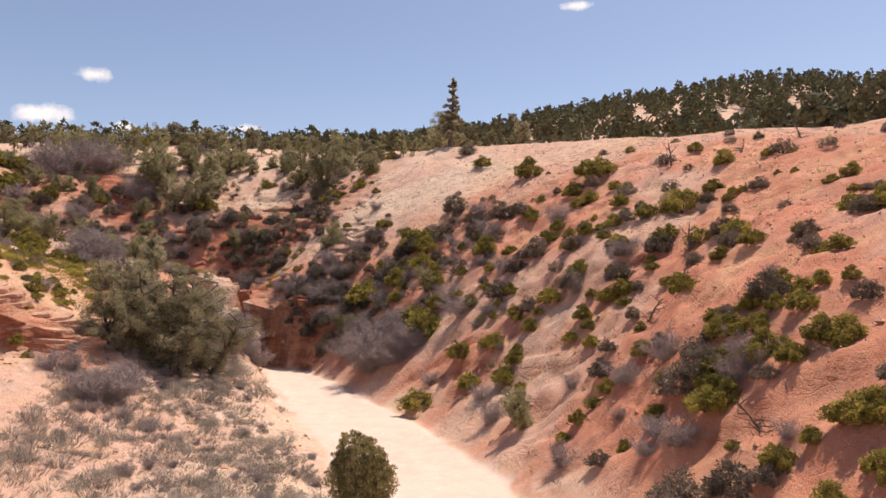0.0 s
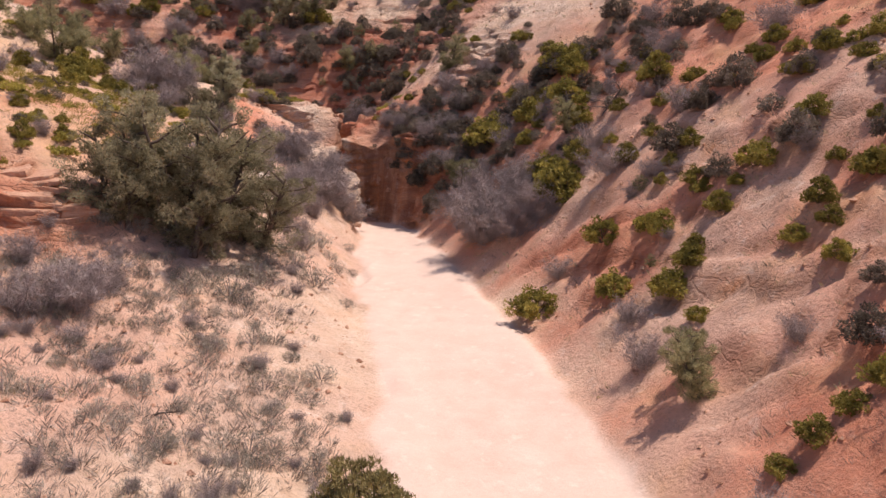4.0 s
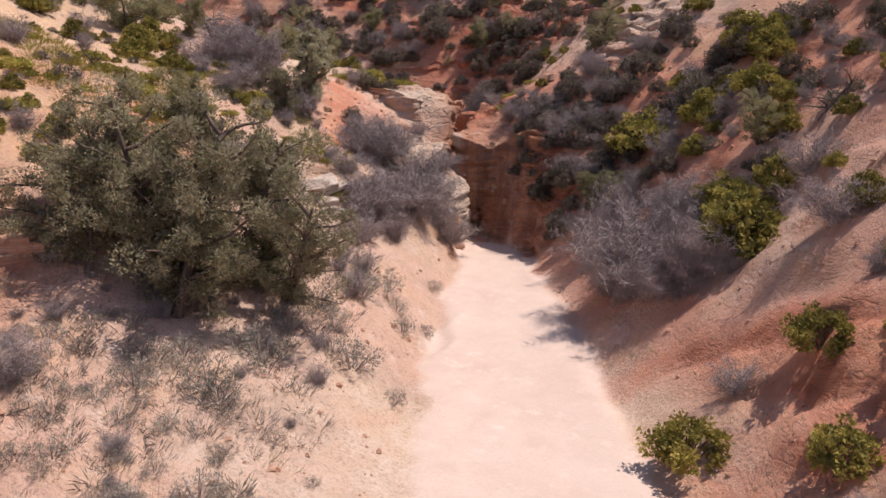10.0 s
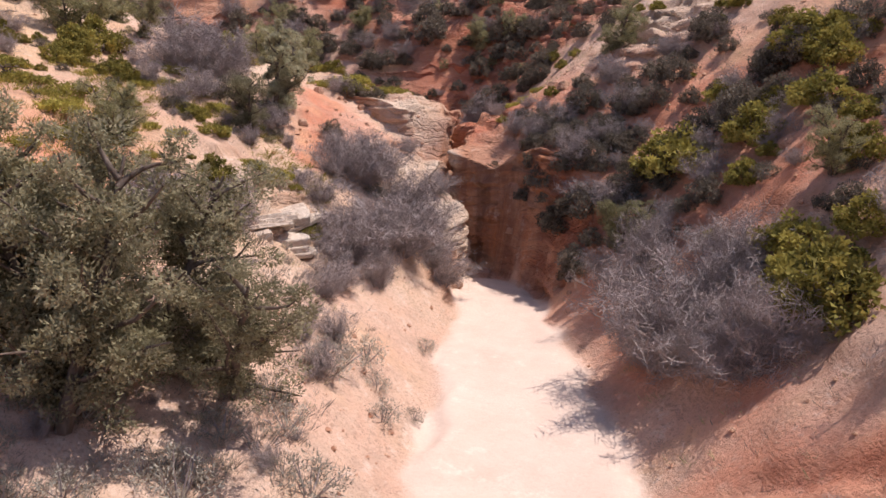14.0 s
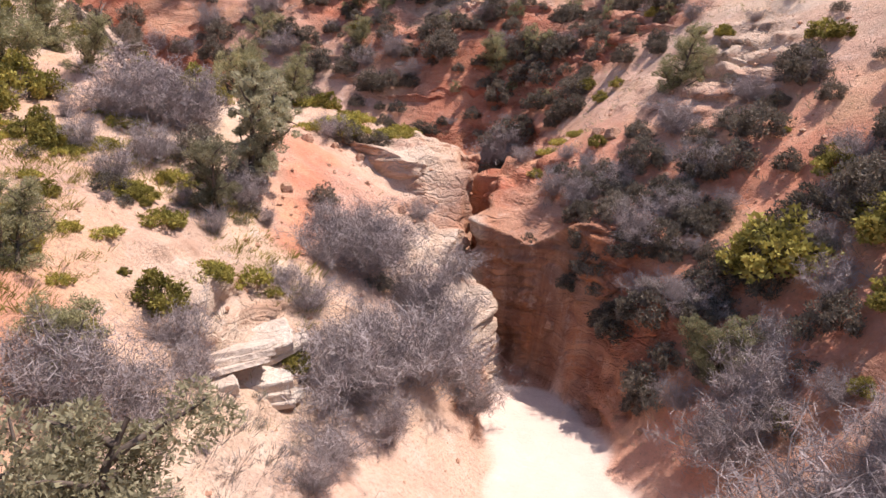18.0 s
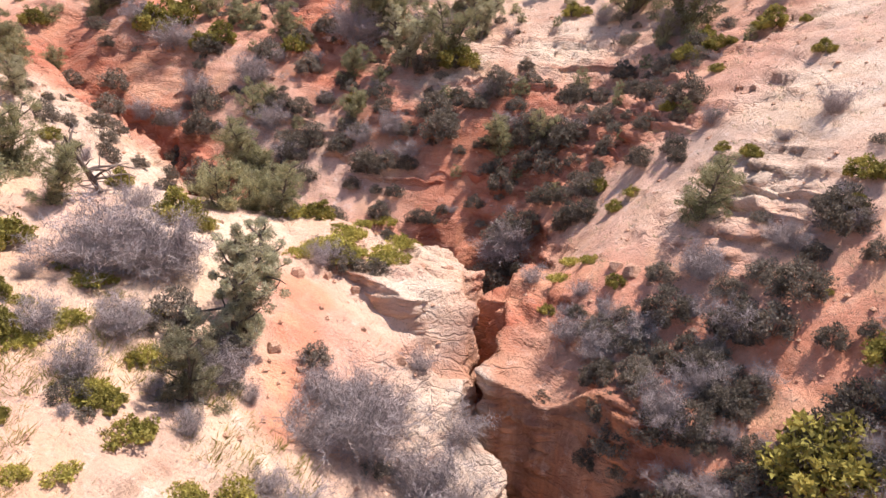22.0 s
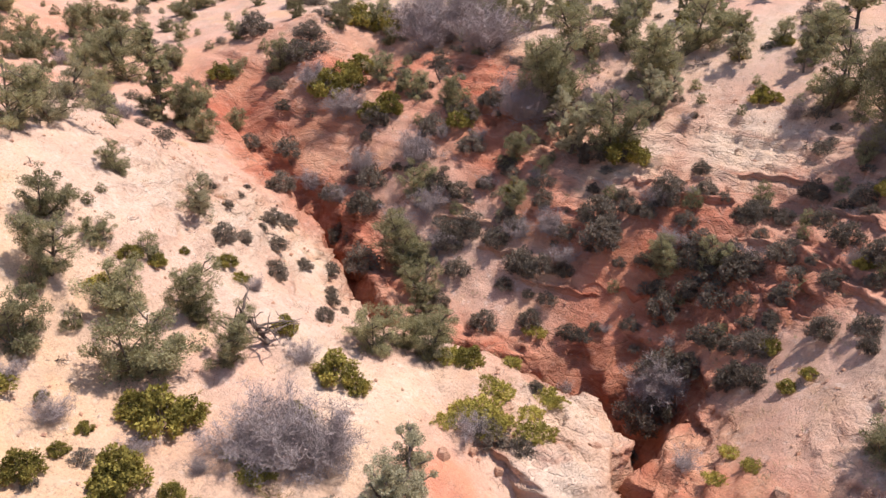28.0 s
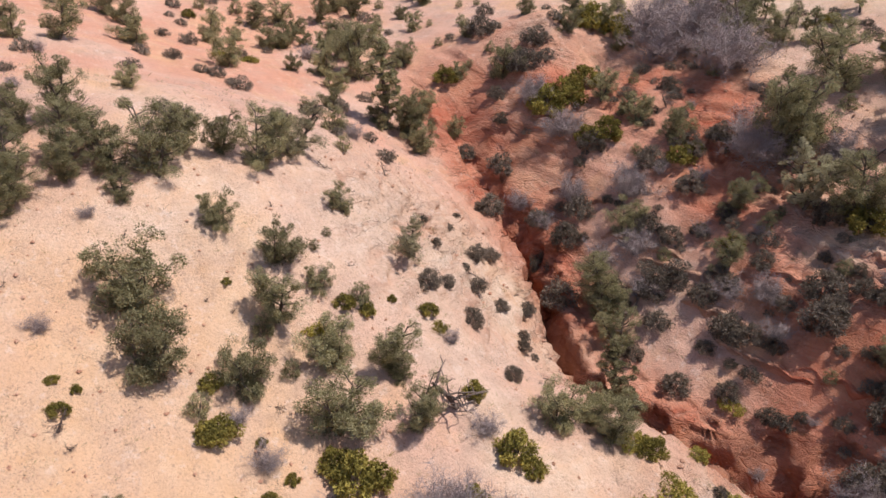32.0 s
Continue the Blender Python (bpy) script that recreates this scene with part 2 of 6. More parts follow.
    # scattered darker grains, chips and crusts on the open slopes
    chips = math_node(nodes, links, "MULTIPLY", grain(nodes, links, 4.5, 7, 0.55, 0.66, (1, 1, 1), 0.8), math_node(nodes, links, "SUBTRACT", 0.6, math_node(nodes, links, "MULTIPLY", math_node(nodes, links, "MAXIMUM", sand, math_node(nodes, links, "MULTIPLY", red, 0.7)), 0.55)))
    ground = rgb(nodes, links, chips, ground, (0.37, 0.23, 0.165))
    blanch = math_node(nodes, links, "MULTIPLY", grain(nodes, links, 1.7, 6, 0.56, 0.7, (1, 1, 1), 0.7), math_node(nodes, links, "SUBTRACT", 0.5, math_node(nodes, links, "MULTIPLY", red, 0.35)))
    ground = rgb(nodes, links, blanch, ground, (0.80, 0.66, 0.55))
    # twigs, needles and grit lying about in patches
    litter = math_node(nodes, links, "MULTIPLY", grain(nodes, links, 11.0, 5, 0.54, 0.63, (1, 1, 1), 0.75), grain(nodes, links, 0.5, 4, 0.36, 0.58))
    litter = math_node(nodes, links, "MULTIPLY", litter, math_node(nodes, links, "SUBTRACT", 0.62, math_node(nodes, links, "MULTIPLY", math_node(nodes, links, "MAXIMUM", sand, steep), 0.5)))
    ground = rgb(nodes, links, litter, ground, (0.24, 0.16, 0.12))
    links.new(ground, bsdf.inputs["Base Color"])
    bsdf.inputs["Roughness"].default_value = 0.95
    bsdf.inputs["Specular IOR Level"].default_value = 0.15
    bump = nodes.new("ShaderNodeBump")
    bump.inputs["Distance"].default_value = 0.13
    heights = math_node(nodes, links, "ADD", math_node(nodes, links, "MULTIPLY", fine, 0.24), math_node(nodes, links, "MULTIPLY", grit, 0.08))
    heights = math_node(nodes, links, "ADD", heights, math_node(nodes, links, "MULTIPLY", mid, 0.28))
    stony = math_node(nodes, links, "MAXIMUM", rock, steep)
    heights = math_node(nodes, links, "ADD", heights, math_node(nodes, links, "MULTIPLY", stony, math_node(nodes, links, "ADD", math_node(nodes, links, "MULTIPLY", fine, 0.25), 0.1)))
    heights = math_node(nodes, links, "ADD", heights, math_node(nodes, links, "MULTIPLY", math_node(nodes, links, "MULTIPLY", thin, stony), 0.5))
    heights = math_node(nodes, links, "SUBTRACT", heights, math_node(nodes, links, "MULTIPLY", math_node(nodes, links, "MULTIPLY", joints, stony), 0.95))
    strength = math_node(nodes, links, "SUBTRACT", 0.95, math_node(nodes, links, "MULTIPLY", sand, 0.7))
    links.new(strength, bump.inputs["Strength"])
    links.new(heights, bump.inputs["Height"])
    links.new(bump.outputs["Normal"], bsdf.inputs["Normal"])
    return m


def leaf_material(name, dark, light, tip, thin=0.25):
    """Leaves that differ from plant to plant and from sprig to sprig."""
    m, nodes, links, bsdf = material(name)
    geo = nodes.new("ShaderNodeNewGeometry")
    info = nodes.new("ShaderNodeObjectInfo")
    c = rgb(nodes, links, geo.outputs["Random Per Island"], dark, light)
    patch = grain(nodes, links, 2.2, 2, 0.4, 0.62)
    c = rgb(nodes, links, math_node(nodes, links, "MULTIPLY", patch, 0.75), c, tip)
    hue = nodes.new("ShaderNodeHueSaturation")
    span = nodes.new("ShaderNodeMapRange")
    span.inputs["To Min"].default_value, span.inputs["To Max"].default_value = 0.72, 1.25
    links.new(info.outputs["Random"], span.inputs["Value"])
    links.new(span.outputs["Result"], hue.inputs["Value"])
    links.new(c, hue.inputs["Color"])
    links.new(hue.outputs["Color"], bsdf.inputs["Base Color"])
    bsdf.inputs["Roughness"].default_value = 0.75
    bsdf.inputs["Specular IOR Level"].default_value = 0.12
    through_leaf = nodes.new("ShaderNodeBsdfTranslucent")
    links.new(hue.outputs["Color"], through_leaf.inputs["Color"])
    mix = nodes.new("ShaderNodeMixShader")
    mix.inputs["Fac"].default_value = thin
    links.new(bsdf.outputs["BSDF"], mix.inputs[1])
    links.new(through_leaf.outputs["BSDF"], mix.inputs[2])
    links.new(mix.outputs["Shader"], nodes["Material Output"].inputs["Surface"])
    return m


def bark_material(name, dark, light, scale=7.0):
    m, nodes, links, bsdf = material(name)
    g = grain(nodes, links, scale, 5, 0.3, 0.7, (1, 1, 0.25))
    info = nodes.new("ShaderNodeObjectInfo")
    c = rgb(nodes, links, g, dark, light)
    c = rgb(nodes, links, math_node(nodes, links, "MULTIPLY", info.outputs["Random"], 0.35), c, light)
    links.new(c, bsdf.inputs["Base Color"])
    bsdf.inputs["Roughness"].default_value = 0.9
    bsdf.inputs["Specular IOR Level"].default_value = 0.1
    bump = nodes.new("ShaderNodeBump")
    bump.inputs["Distance"].default_value = 0.02
    links.new(g, bump.inputs["Height"])
    links.new(bump.outputs["Normal"], bsdf.inputs["Normal"])
    return m


def stone_material(name, dark, light):
    m, nodes, links, bsdf = material(name)
    beds = grain(nodes, links, 2.0, 6, 0.35, 0.65, (0.5, 0.5, 7.0))
    g = grain(nodes, links, 6.0, 6, 0.3, 0.7)
    c = rgb(nodes, links, beds, dark, light)
    c = rgb(nodes, links, math_node(nodes, links, "MULTIPLY", g, 0.4), c, dark)
    links.new(c, bsdf.inputs["Base Color"])
    bsdf.inputs["Roughness"].default_value = 0.93
    bump = nodes.new("ShaderNodeBump")
    bump.inputs["Distance"].default_value = 0.05
    links.new(g, bump.inputs["Height"])
    links.new(bump.outputs["Normal"], bsdf.inputs["Normal"])
    return m


GROUND = ground_material()
JUNIPER = leaf_material("juniper_sprays", (0.16, 0.14, 0.08), (0.36, 0.32, 0.19), (0.49, 0.44, 0.28), 0.4)
UPRIGHT = leaf_material("olive_juniper_plumes", (0.12, 0.10, 0.042), (0.29, 0.245, 0.105), (0.40, 0.34, 0.155), 0.3)
FEATHERY = leaf_material("feathery_grey_needles", (0.235, 0.215, 0.13), (0.46, 0.425, 0.27), (0.62, 0.575, 0.39), 0.42)
PINYON = leaf_material("pinyon_needles", (0.16, 0.145, 0.07), (0.34, 0.31, 0.16), (0.49, 0.45, 0.255), 0.38)
OAK = leaf_material("scrub_oak_leaves", (0.092, 0.074, 0.055), (0.20, 0.162, 0.118), (0.305, 0.25, 0.195), 0.26)
MANZANITA = leaf_material("manzanita_leaves", (0.105, 0.092, 0.028), (0.29, 0.245, 0.058), (0.47, 0.385, 0.10), 0.3)
YELLOW_MAT = leaf_material("yellow_mat_leaves", (0.20, 0.175, 0.045), (0.42, 0.355, 0.08), (0.54, 0.45, 0.12), 0.3)
SAGE = leaf_material("sagebrush_leaves", (0.235, 0.205, 0.16), (0.40, 0.36, 0.29), (0.48, 0.44, 0.36), 0.22)
STRAW = leaf_material("dry_grass", (0.30, 0.24, 0.13), (0.47, 0.40, 0.24), (0.42, 0.37, 0.19), 0.3)
WOODS = leaf_material("far_wood_leaves", (0.06, 0.06, 0.03), (0.13, 0.128, 0.066), (0.175, 0.165, 0.095), 0.15)
BLACKBRUSH = leaf_material("blackbrush_leaves", (0.10, 0.082, 0.06), (0.215, 0.18, 0.135), (0.31, 0.265, 0.21), 0.22)
DRY_BRUSH = leaf_material("dry_brush", (0.13, 0.10, 0.082), (0.28, 0.23, 0.19), (0.37, 0.325, 0.275), 0.18)
BARK = bark_material("juniper_bark", (0.075, 0.052, 0.038), (0.20, 0.155, 0.125))
GREY_TWIG = bark_material("bare_grey_twigs", (0.225, 0.178, 0.165), (0.47, 0.39, 0.365))
DEAD_WOOD = bark_material("weathered_dead_wood", (0.07, 0.045, 0.034), (0.235, 0.185, 0.155))
RED_STONE = stone_material("red_sandstone", (0.46, 0.22, 0.13), (0.70, 0.45, 0.31))
PALE_STONE = stone_material("pale_sandstone", (0.56, 0.43, 0.335), (0.76, 0.645, 0.53))

# ---- lie of the land ----
# Breaklines in metres: the foot of each bank, terraces, rims, crests.
BREAKLINES = {
    "wash_left": [(-0.95, -30.42, -1.81), (-0.94, -0.42, -1.61), (-1.51, 14.54, -1.3), (-2.64, 23.76, -1.13), (-3.99, 29.89, -0.95), (-5.15, 33.95, -0.77), (-7.1, 37.98, -0.64), (-8.9, 40.97, -0.51), (-11.26, 45.24, -0.33), (-12.95, 49.88, -0.13), (-14.26, 53.12, 0.01), (-15.01, 55.79, 0.1)],
    "wash_right": [(5.65, -29.99, -1.85), (5.47, -0.01, -1.65), (5.09, 14.97, -1.34), (3.86, 24.14, -1.14), (2.59, 30.24, -0.92), (0.35, 36.79, -0.74), (-1.38, 40.49, -0.59), (-3.47, 43.46, -0.49), (-5.55, 47.25, -0.31), (-8.88, 52.18, -0.09), (-11.08, 54.87, 0.05), (-12.73, 57.58, 0.16)],
    "low_bank": [(-4.69, 23.66, -0.31), (-6.52, 30.82, -0.17), (-8.72, 35.88, 0.17), (-11.65, 41.18, 0.93), (-13.85, 45.81, 1.19), (-15.79, 50.18, 1.66), (-16.81, 54.13, 2.4)],
    "terrace": [(-8.05, 21.42, 0.33), (-9.4, 27.64, 0.55), (-12.79, 31.15, 1.25), (-15.27, 37.71, 2.15), (-16.27, 43.68, 2.61), (-17.67, 48.04, 2.97), (-19.13, 51.02, 3.31)],
    "left_ledge": [(-17.07, 23.12, 3.13), (-17.68, 29.43, 3.35), (-21.5, 42.34, 6.07), (-20.65, 47.8, 5.52), (-21.94, 52.19, 5.76)],
    "outcrop_foot": [(-22.7, 32.44, 4.6), (-20.79, 33.08, 3.89), (-19.05, 34.19, 3.48), (-17.7, 35.99, 3.27)],
    "outcrop_top": [(-22.87, 33.86, 6.12), (-20.94, 34.4, 5.6), (-19.39, 35.5, 5.3), (-18.45, 37.07, 4.69)],
    "left_shoulder": [(-26.9, 28.7, 9.03), (-28.46, 39.5, 10.12), (-28.04, 45.6, 9.06), (-32.68, 52.89, 9.96), (-33.31, 55.69, 10.59), (-35.33, 58.69, 11.29), (-30.78, 59.25, 9.86)],
    "left_hill": [(-36.63, 43.54, 12.65), (-37.88, 47.07, 12.83), (-36.68, 50.62, 11.96), (-40.4, 47.26, 14.86), (-42.81, 53.19, 16.05), (-43.07, 60.49, 14.33)],
    "left_crest": [(-45.01, 24, 15.69), (-48.83, 37.1, 18.84), (-50.31, 47.07, 20.4), (-55.11, 53.4, 19.9), (-52.09, 61.24, 17.3)],
    "buttress": [(-16.18, 57.32, 1.31), (-17.24, 59.26, 2.93), (-18.49, 60.48, 4.15), (-19.84, 60.68, 5.2), (-21.99, 59.48, 6.2)],
    "dome_foot": [(-24.53, 61.82, 7.2), (-22.46, 61.28, 6.2), (-21.12, 61.39, 5.2), (-20.12, 62.39, 4.27)],
    "dome_front": [(-24.97, 63.1, 8.02), (-22.59, 62.49, 7.4), (-21.35, 62.7, 7.19), (-20.81, 63.76, 7.09)],
    "red_gully": [(-27.16, 59.86, 8.2), (-25.2, 58.5, 7.7), (-23.2, 56.2, 6.1)],
    "dome": [(-20.77, 64.9, 6.99), (-21.47, 67.54, 7.09), (-23.51, 69.28, 7.29), (-25.42, 68.9, 7.2), (-28.7, 67.03, 8.3), (-31.38, 66.7, 8.5), (-35.05, 64.84, 9.1)],
    "dome_top": [(-23.25, 65.32, 7.5), (-27.18, 63.74, 8.6), (-31.09, 63.06, 9.4)],
    "slot_rim": [(-14.55, 62.53, 6.66), (-16.42, 62.99, 6.57), (-17.92, 63.9, 6.68), (-19.3, 66.67, 6.69), (-20.44, 69.71, 6.38)],
    "mouth_foot": [(-13.34, 58.86, 0.6), (-11.7, 57.36, 1.08), (-10.08, 56.16, 1.37)],
    "mouth_cliff": [(-13.54, 60.67, 5.84), (-11.97, 59.78, 5.33), (-10.21, 59, 4.71), (-8.23, 57.93, 4.49)],
    "spur": [(-4.5, 57.08, 6.48), (-8.44, 60.87, 6.53), (-12.02, 62.94, 6.96), (-15.64, 65.01, 8.39), (-13.22, 68.41, 10.92), (-11.77, 70.82, 12.74), (-9.24, 72.7, 15.05)],
    "mid_slope": [(13.92, 12.63, 4.78), (11.79, 24.71, 5.61), (9.46, 34.32, 5.45), (4.63, 43.74, 5.49), (-1.27, 52.14, 5.58), (-3.17, 55.63, 6.85)],
    "upper_slope": [(23.05, 15.9, 9.32), (15.31, 31.19, 8.97), (12.26, 36.69, 8.09), (8.29, 45.02, 8.92), (3.54, 54.02, 9.5), (-2.02, 60.86, 10.33)],
    "shelf": [(24.61, 39.52, 14.3), (13.96, 53.79, 15.0), (4.84, 63.47, 15.1), (-3.13, 68.02, 14.4)],
    "right_crest": [(46.32, 10.92, 14.85), (40.95, 35.44, 17.15), (30.04, 56.07, 19.2), (15.86, 77.21, 22.2), (5.32, 84.22, 23.2), (-3.99, 88.43, 23.6)],
    "far_rim": [(-21.69, 73.54, 7.2), (-24.43, 75.08, 7.2), (-28.02, 74.05, 6.6), (-32.52, 72.34, 6.6), (-36.94, 70.47, 7.2), (-41.31, 71.77, 9.2), (-46.68, 73.39, 12.19), (-52.52, 73.54, 14.01)],
    "far_slope": [(-17.42, 76.44, 12.93), (-21.84, 82.3, 14.4), (-25.47, 81.19, 15.15), (-30.92, 77.87, 12.4), (-32.79, 82.61, 16.4), (-39.36, 79.21, 14.68), (-46.31, 76.28, 15.23)],
    "far_edge": [(-14.59, 89.18, 20.71), (-23.1, 88.61, 18.37), (-35.32, 88.54, 19.22), (-50.5, 80.72, 20.0), (-65.14, 72.54, 17.61), (-81.02, 62.41, 19.15)],
    "slickrock_crest": [(-53.03, 75.22, 16.82), (-56.33, 78.81, 20.38), (-60.1, 82.89, 23.4)],
    "slickrock_foot": [(-51.12, 76.86, 17.1), (-53.57, 80.23, 19.2), (-56.66, 84.76, 20.37)],
    "upstream_left": [(-37.15, 65.38, 8.6), (-40.93, 65.97, 10.6), (-45.84, 66.58, 13.08), (-50.4, 66.79, 14.19), (-55.34, 67.54, 15.29), (-59.9, 69.39, 16.21)],
    "plateau": [(-12.83, 104.29, 26.62), (-30.33, 104.63, 26.55), (-55.24, 101.42, 27.27), (-88.34, 85.53, 23.01), (-113.56, 71.56, 26.06), (-105.68, 43.71, 24.92), (-76.44, 25.1, 26.16)],
    "plateau_back": [(13.65, 113.11, 27.22), (-10.74, 134.79, 32.37), (-39, 124.72, 30.68), (-73.38, 125.53, 33.5), (-123.38, 110.53, 32.5)],
    "wooded_hill": [(28.89, 88, 23.19), (59.48, 72.59, 22.14), (76.25, 31.34, 20.95), (68.62, 113.19, 29.22), (38.62, 143.19, 40.22), (8.8, 162.73, 40.23)],
    "wooded_crest": [(-55.24, 171.42, 37.27), (-21.62, 198.1, 45.9), (8.8, 217.73, 54.73), (43.62, 228.19, 61.72), (86.62, 218.19, 67.72), (106.62, 208.19, 61.72), (133.62, 188.19, 54.72), (158.62, 123.19, 48.72)],
    "behind": [(21.03, -19.1, 8.81), (41.37, -39.08, 15.86), (-10.54, 3.92, 1.07), (-8.62, -30.94, 0.46), (-22.91, -7.05, 5.94), (-30.65, 8.5, 8.79), (-58.23, -22.38, 16.51)],
    "outer": [(301.61, 0.94, 59.9), (248.62, 253.19, 62.22), (-1.09, 321.9, 48.33), (-243.38, 240.53, 42.5), (-297.02, -3.82, 39.58), (-197.02, -253.82, 29.58), (2.05, -300.22, 19.92), (251.61, -249.06, 39.9)],
}
# Drainage: x, y, floor height, half width of the flat floor, steepness of the walls.
WASH = [(2.35, -30.21, -1.85, 3.3, 0.9), (2.26, -0.22, -1.65, 3.2, 0.9), (1.79, 14.75, -1.34, 3.3, 0.9), (1.11, 23.97, -1.16, 3, 0.9), (-0.49, 30.06, -0.97, 3.1, 0.9), (-2.6, 35.61, -0.76, 2.9, 0.9), (-5.06, 40.11, -0.59, 2.9, 0.9), (-7.99, 45.4, -0.39, 2.7, 1), (-11, 51.02, -0.12, 2.2, 1.2), (-13.15, 55.32, 0.07, 1.75, 1.6), (-15.08, 57.81, 0.19, 1.45, 3)]
SLOT = [(-15.08, 57.81, 0.19, 1.45, 3), (-16.9, 59.69, 0.29, 1.05, 8), (-18.4, 61.1, 0.43, 0.6, 11), (-19.42, 62.85, 0.84, 0.4, 12), (-20.67, 65.53, 1.45, 0.38, 11), (-21.87, 68.56, 1.96, 0.45, 8), (-23.38, 71.44, 2.4, 0.9, 2.4), (-25.75, 72.28, 2.8, 0.9, 1.9), (-28.67, 71.23, 3.2, 0.7, 1.9), (-32.64, 69.45, 3.8, 0.6, 2.4), (-36.36, 68.13, 4.72, 0.55, 4), (-39.47, 68.78, 5.04, 0.5, 5), (-42.42, 70.14, 6.14, 0.5, 5), (-45.8, 71.32, 7.99, 0.45, 4), (-49.36, 71.63, 10.37, 0.4, 2.6), (-53.3, 71.76, 12.98, 0.4, 1.6), (-59.7, 73.04, 15.77, 0.4, 0.8)]

# Cliffs in plan, open side to the right of the line as listed.
CLIFFS = [
    ([(-21.47, 69.01), (-20.18, 65.82), (-18.83, 63.26), (-17.76, 61.81), (-16.72, 60.88), (-15.57, 60.46), (-14.27, 60.51), (-12.97, 60.51), (-11.97, 60.39), (-11.19, 60.76)], "streaked tan and orange sandstone wall of the slot"),
    ([(-16.16, 56.3), (-17.09, 57.85), (-18.01, 59.2), (-18.92, 60.65), (-19.8, 62.62), (-21.04, 65.29), (-22.31, 68.31)], "pale fractured sandstone wall of the slot"),
    ([(-26.43, 62.4), (-24.63, 62.01), (-23, 61.64), (-21.85, 61.73), (-21.17, 62.4), (-20.91, 63.86)], "pink fractured front of the sandstone dome"),
    ([(-23.45, 32.79), (-22.14, 32.89), (-20.78, 33.39), (-19.13, 34.6), (-17.97, 36.28)], "broken red sandstone outcrop on the bank"),
]
# Ledges on the slopes: x, y of one end, length, rise.
LEDGES = [(-22.45, 78.28, 6, 0.6), (-19.9, 79.57, 5, 0.5), (-23.47, 80.07, 7, 0.6), (-18.39, 77.79, 5, 0.6), (-26.47, 78.66, 6, 0.7), (-29.91, 76.15, 6, 0.6), (-27.89, 80.79, 6, 0.5), (-24.88, 83.63, 5, 0.5), (-33.92, 74.93, 6, 0.6), (-37.04, 75.28, 5, 0.6), (-40.5, 75.08, 6, 0.6), (-19.65, 82.49, 5, 0.5), (-30.98, 81.14, 5, 0.5), (-35.34, 78.38, 6, 0.6), (-43.44, 74.51, 6, 0.6), (-12.42, 68.27, 3.5, 0.5), (-13.69, 70.77, 4, 0.5), (-10.86, 68.82, 3.5, 0.4), (-44.76, 62.61, 4, 0.4), (-45.48, 65.27, 4, 0.5), (-52.59, 75.28, 6, 0.7), (-48.59, 74.27, 5, 0.6)]


def lattice(ix, iy, seed):
    n = (ix * 374761393 + iy * 668265263 + seed * 2147483647) & 0xFFFFFFFF
    n = ((n ^ (n >> 13)) * 1274126177) & 0xFFFFFFFF
    return ((n ^ (n >> 16)) & 0xFFFF) / 65535.0


def value_noise(x, y, seed=0):
    """Smooth noise, -1 to 1, one bump a metre."""
    fx, fy = np.floor(x), np.floor(y)
    ix, iy = fx.astype(np.int64), fy.astype(np.int64)
    u, v = x - fx, y - fy
    u, v = u * u * (3 - 2 * u), v * v * (3 - 2 * v)
    a, b = lattice(ix, iy, seed), lattice(ix + 1, iy, seed)
    c, d = lattice(ix, iy + 1, seed), lattice(ix + 1, iy + 1, seed)
    return 2 * ((a + (b - a) * u) * (1 - v) + (c + (d - c) * u) * v) - 1


def fractal(x, y, size, octaves, seed=0, gain=0.5):
    total, amp = 0, 1.0
    for k in range(octaves):
        total = total + amp * value_noise(x * 0.8 / size + y * 0.6 / size + 17 * k, y * 0.8 / size - x * 0.6 / size - 9 * k, seed + k)
        size, amp = size / 2.03, amp * gain
    return total


def smooth(a, b, v):
    t = np.clip((v - a) / (b - a), 0, 1)
    return t * t * (3 - 2 * t)


def along(line, step):
    """Points every step metres on a polyline."""
    out = []
    for p, q in zip(line[:-1], line[1:]):
        p, q = np.array(p, float), np.array(q, float)
        n = max(1, int(np.ceil(np.linalg.norm((q - p)[:2]) / step)))
        out += [p + (q - p) * k / n for k in range(n)]
    return out + [np.array(line[-1], float)]


def nearest_on(line, x, y):
    """Distance to a polyline, signed (left is positive), and the line's other values there."""
    best = np.full(x.shape, 1e9)
    sign = np.zeros(x.shape)
    values = np.zeros((len(line[0]) - 2,) + x.shape)
    for p, q in zip(line[:-1], line[1:]):
        ax, ay, dx, dy = p[0], p[1], q[0] - p[0], q[1] - p[1]
        t = np.clip(((x - ax) * dx + (y - ay) * dy) / (dx * dx + dy * dy), 0, 1)
        ex, ey = x - ax - t * dx, y - ay - t * dy
        d = np.hypot(ex, ey)
        near = d < best
        best = np.where(near, d, best)
        sign = np.where(near, np.sign(dx * ey - dy * ex), sign)
        for k in range(len(values)):
            values[k] = np.where(near, p[2 + k] + t * (q[2 + k] - p[2 + k]), values[k])
    return best, sign, values


SPINE = np.array([p for name, line in BREAKLINES.items() for p in along(line, 40 if name in ("outer", "wooded_crest", "plateau_back") else 4)])


def spread(p, q):
    return np.sqrt((p[:, None, 0] - q[None, :, 0]) ** 2 + (p[:, None, 1] - q[None, :, 1]) ** 2 + 0.5)


SPINE_WEIGHTS = np.linalg.solve(spread(SPINE, SPINE) - 0.12 * np.eye(len(SPINE)), SPINE[:, 2] - 12.0)


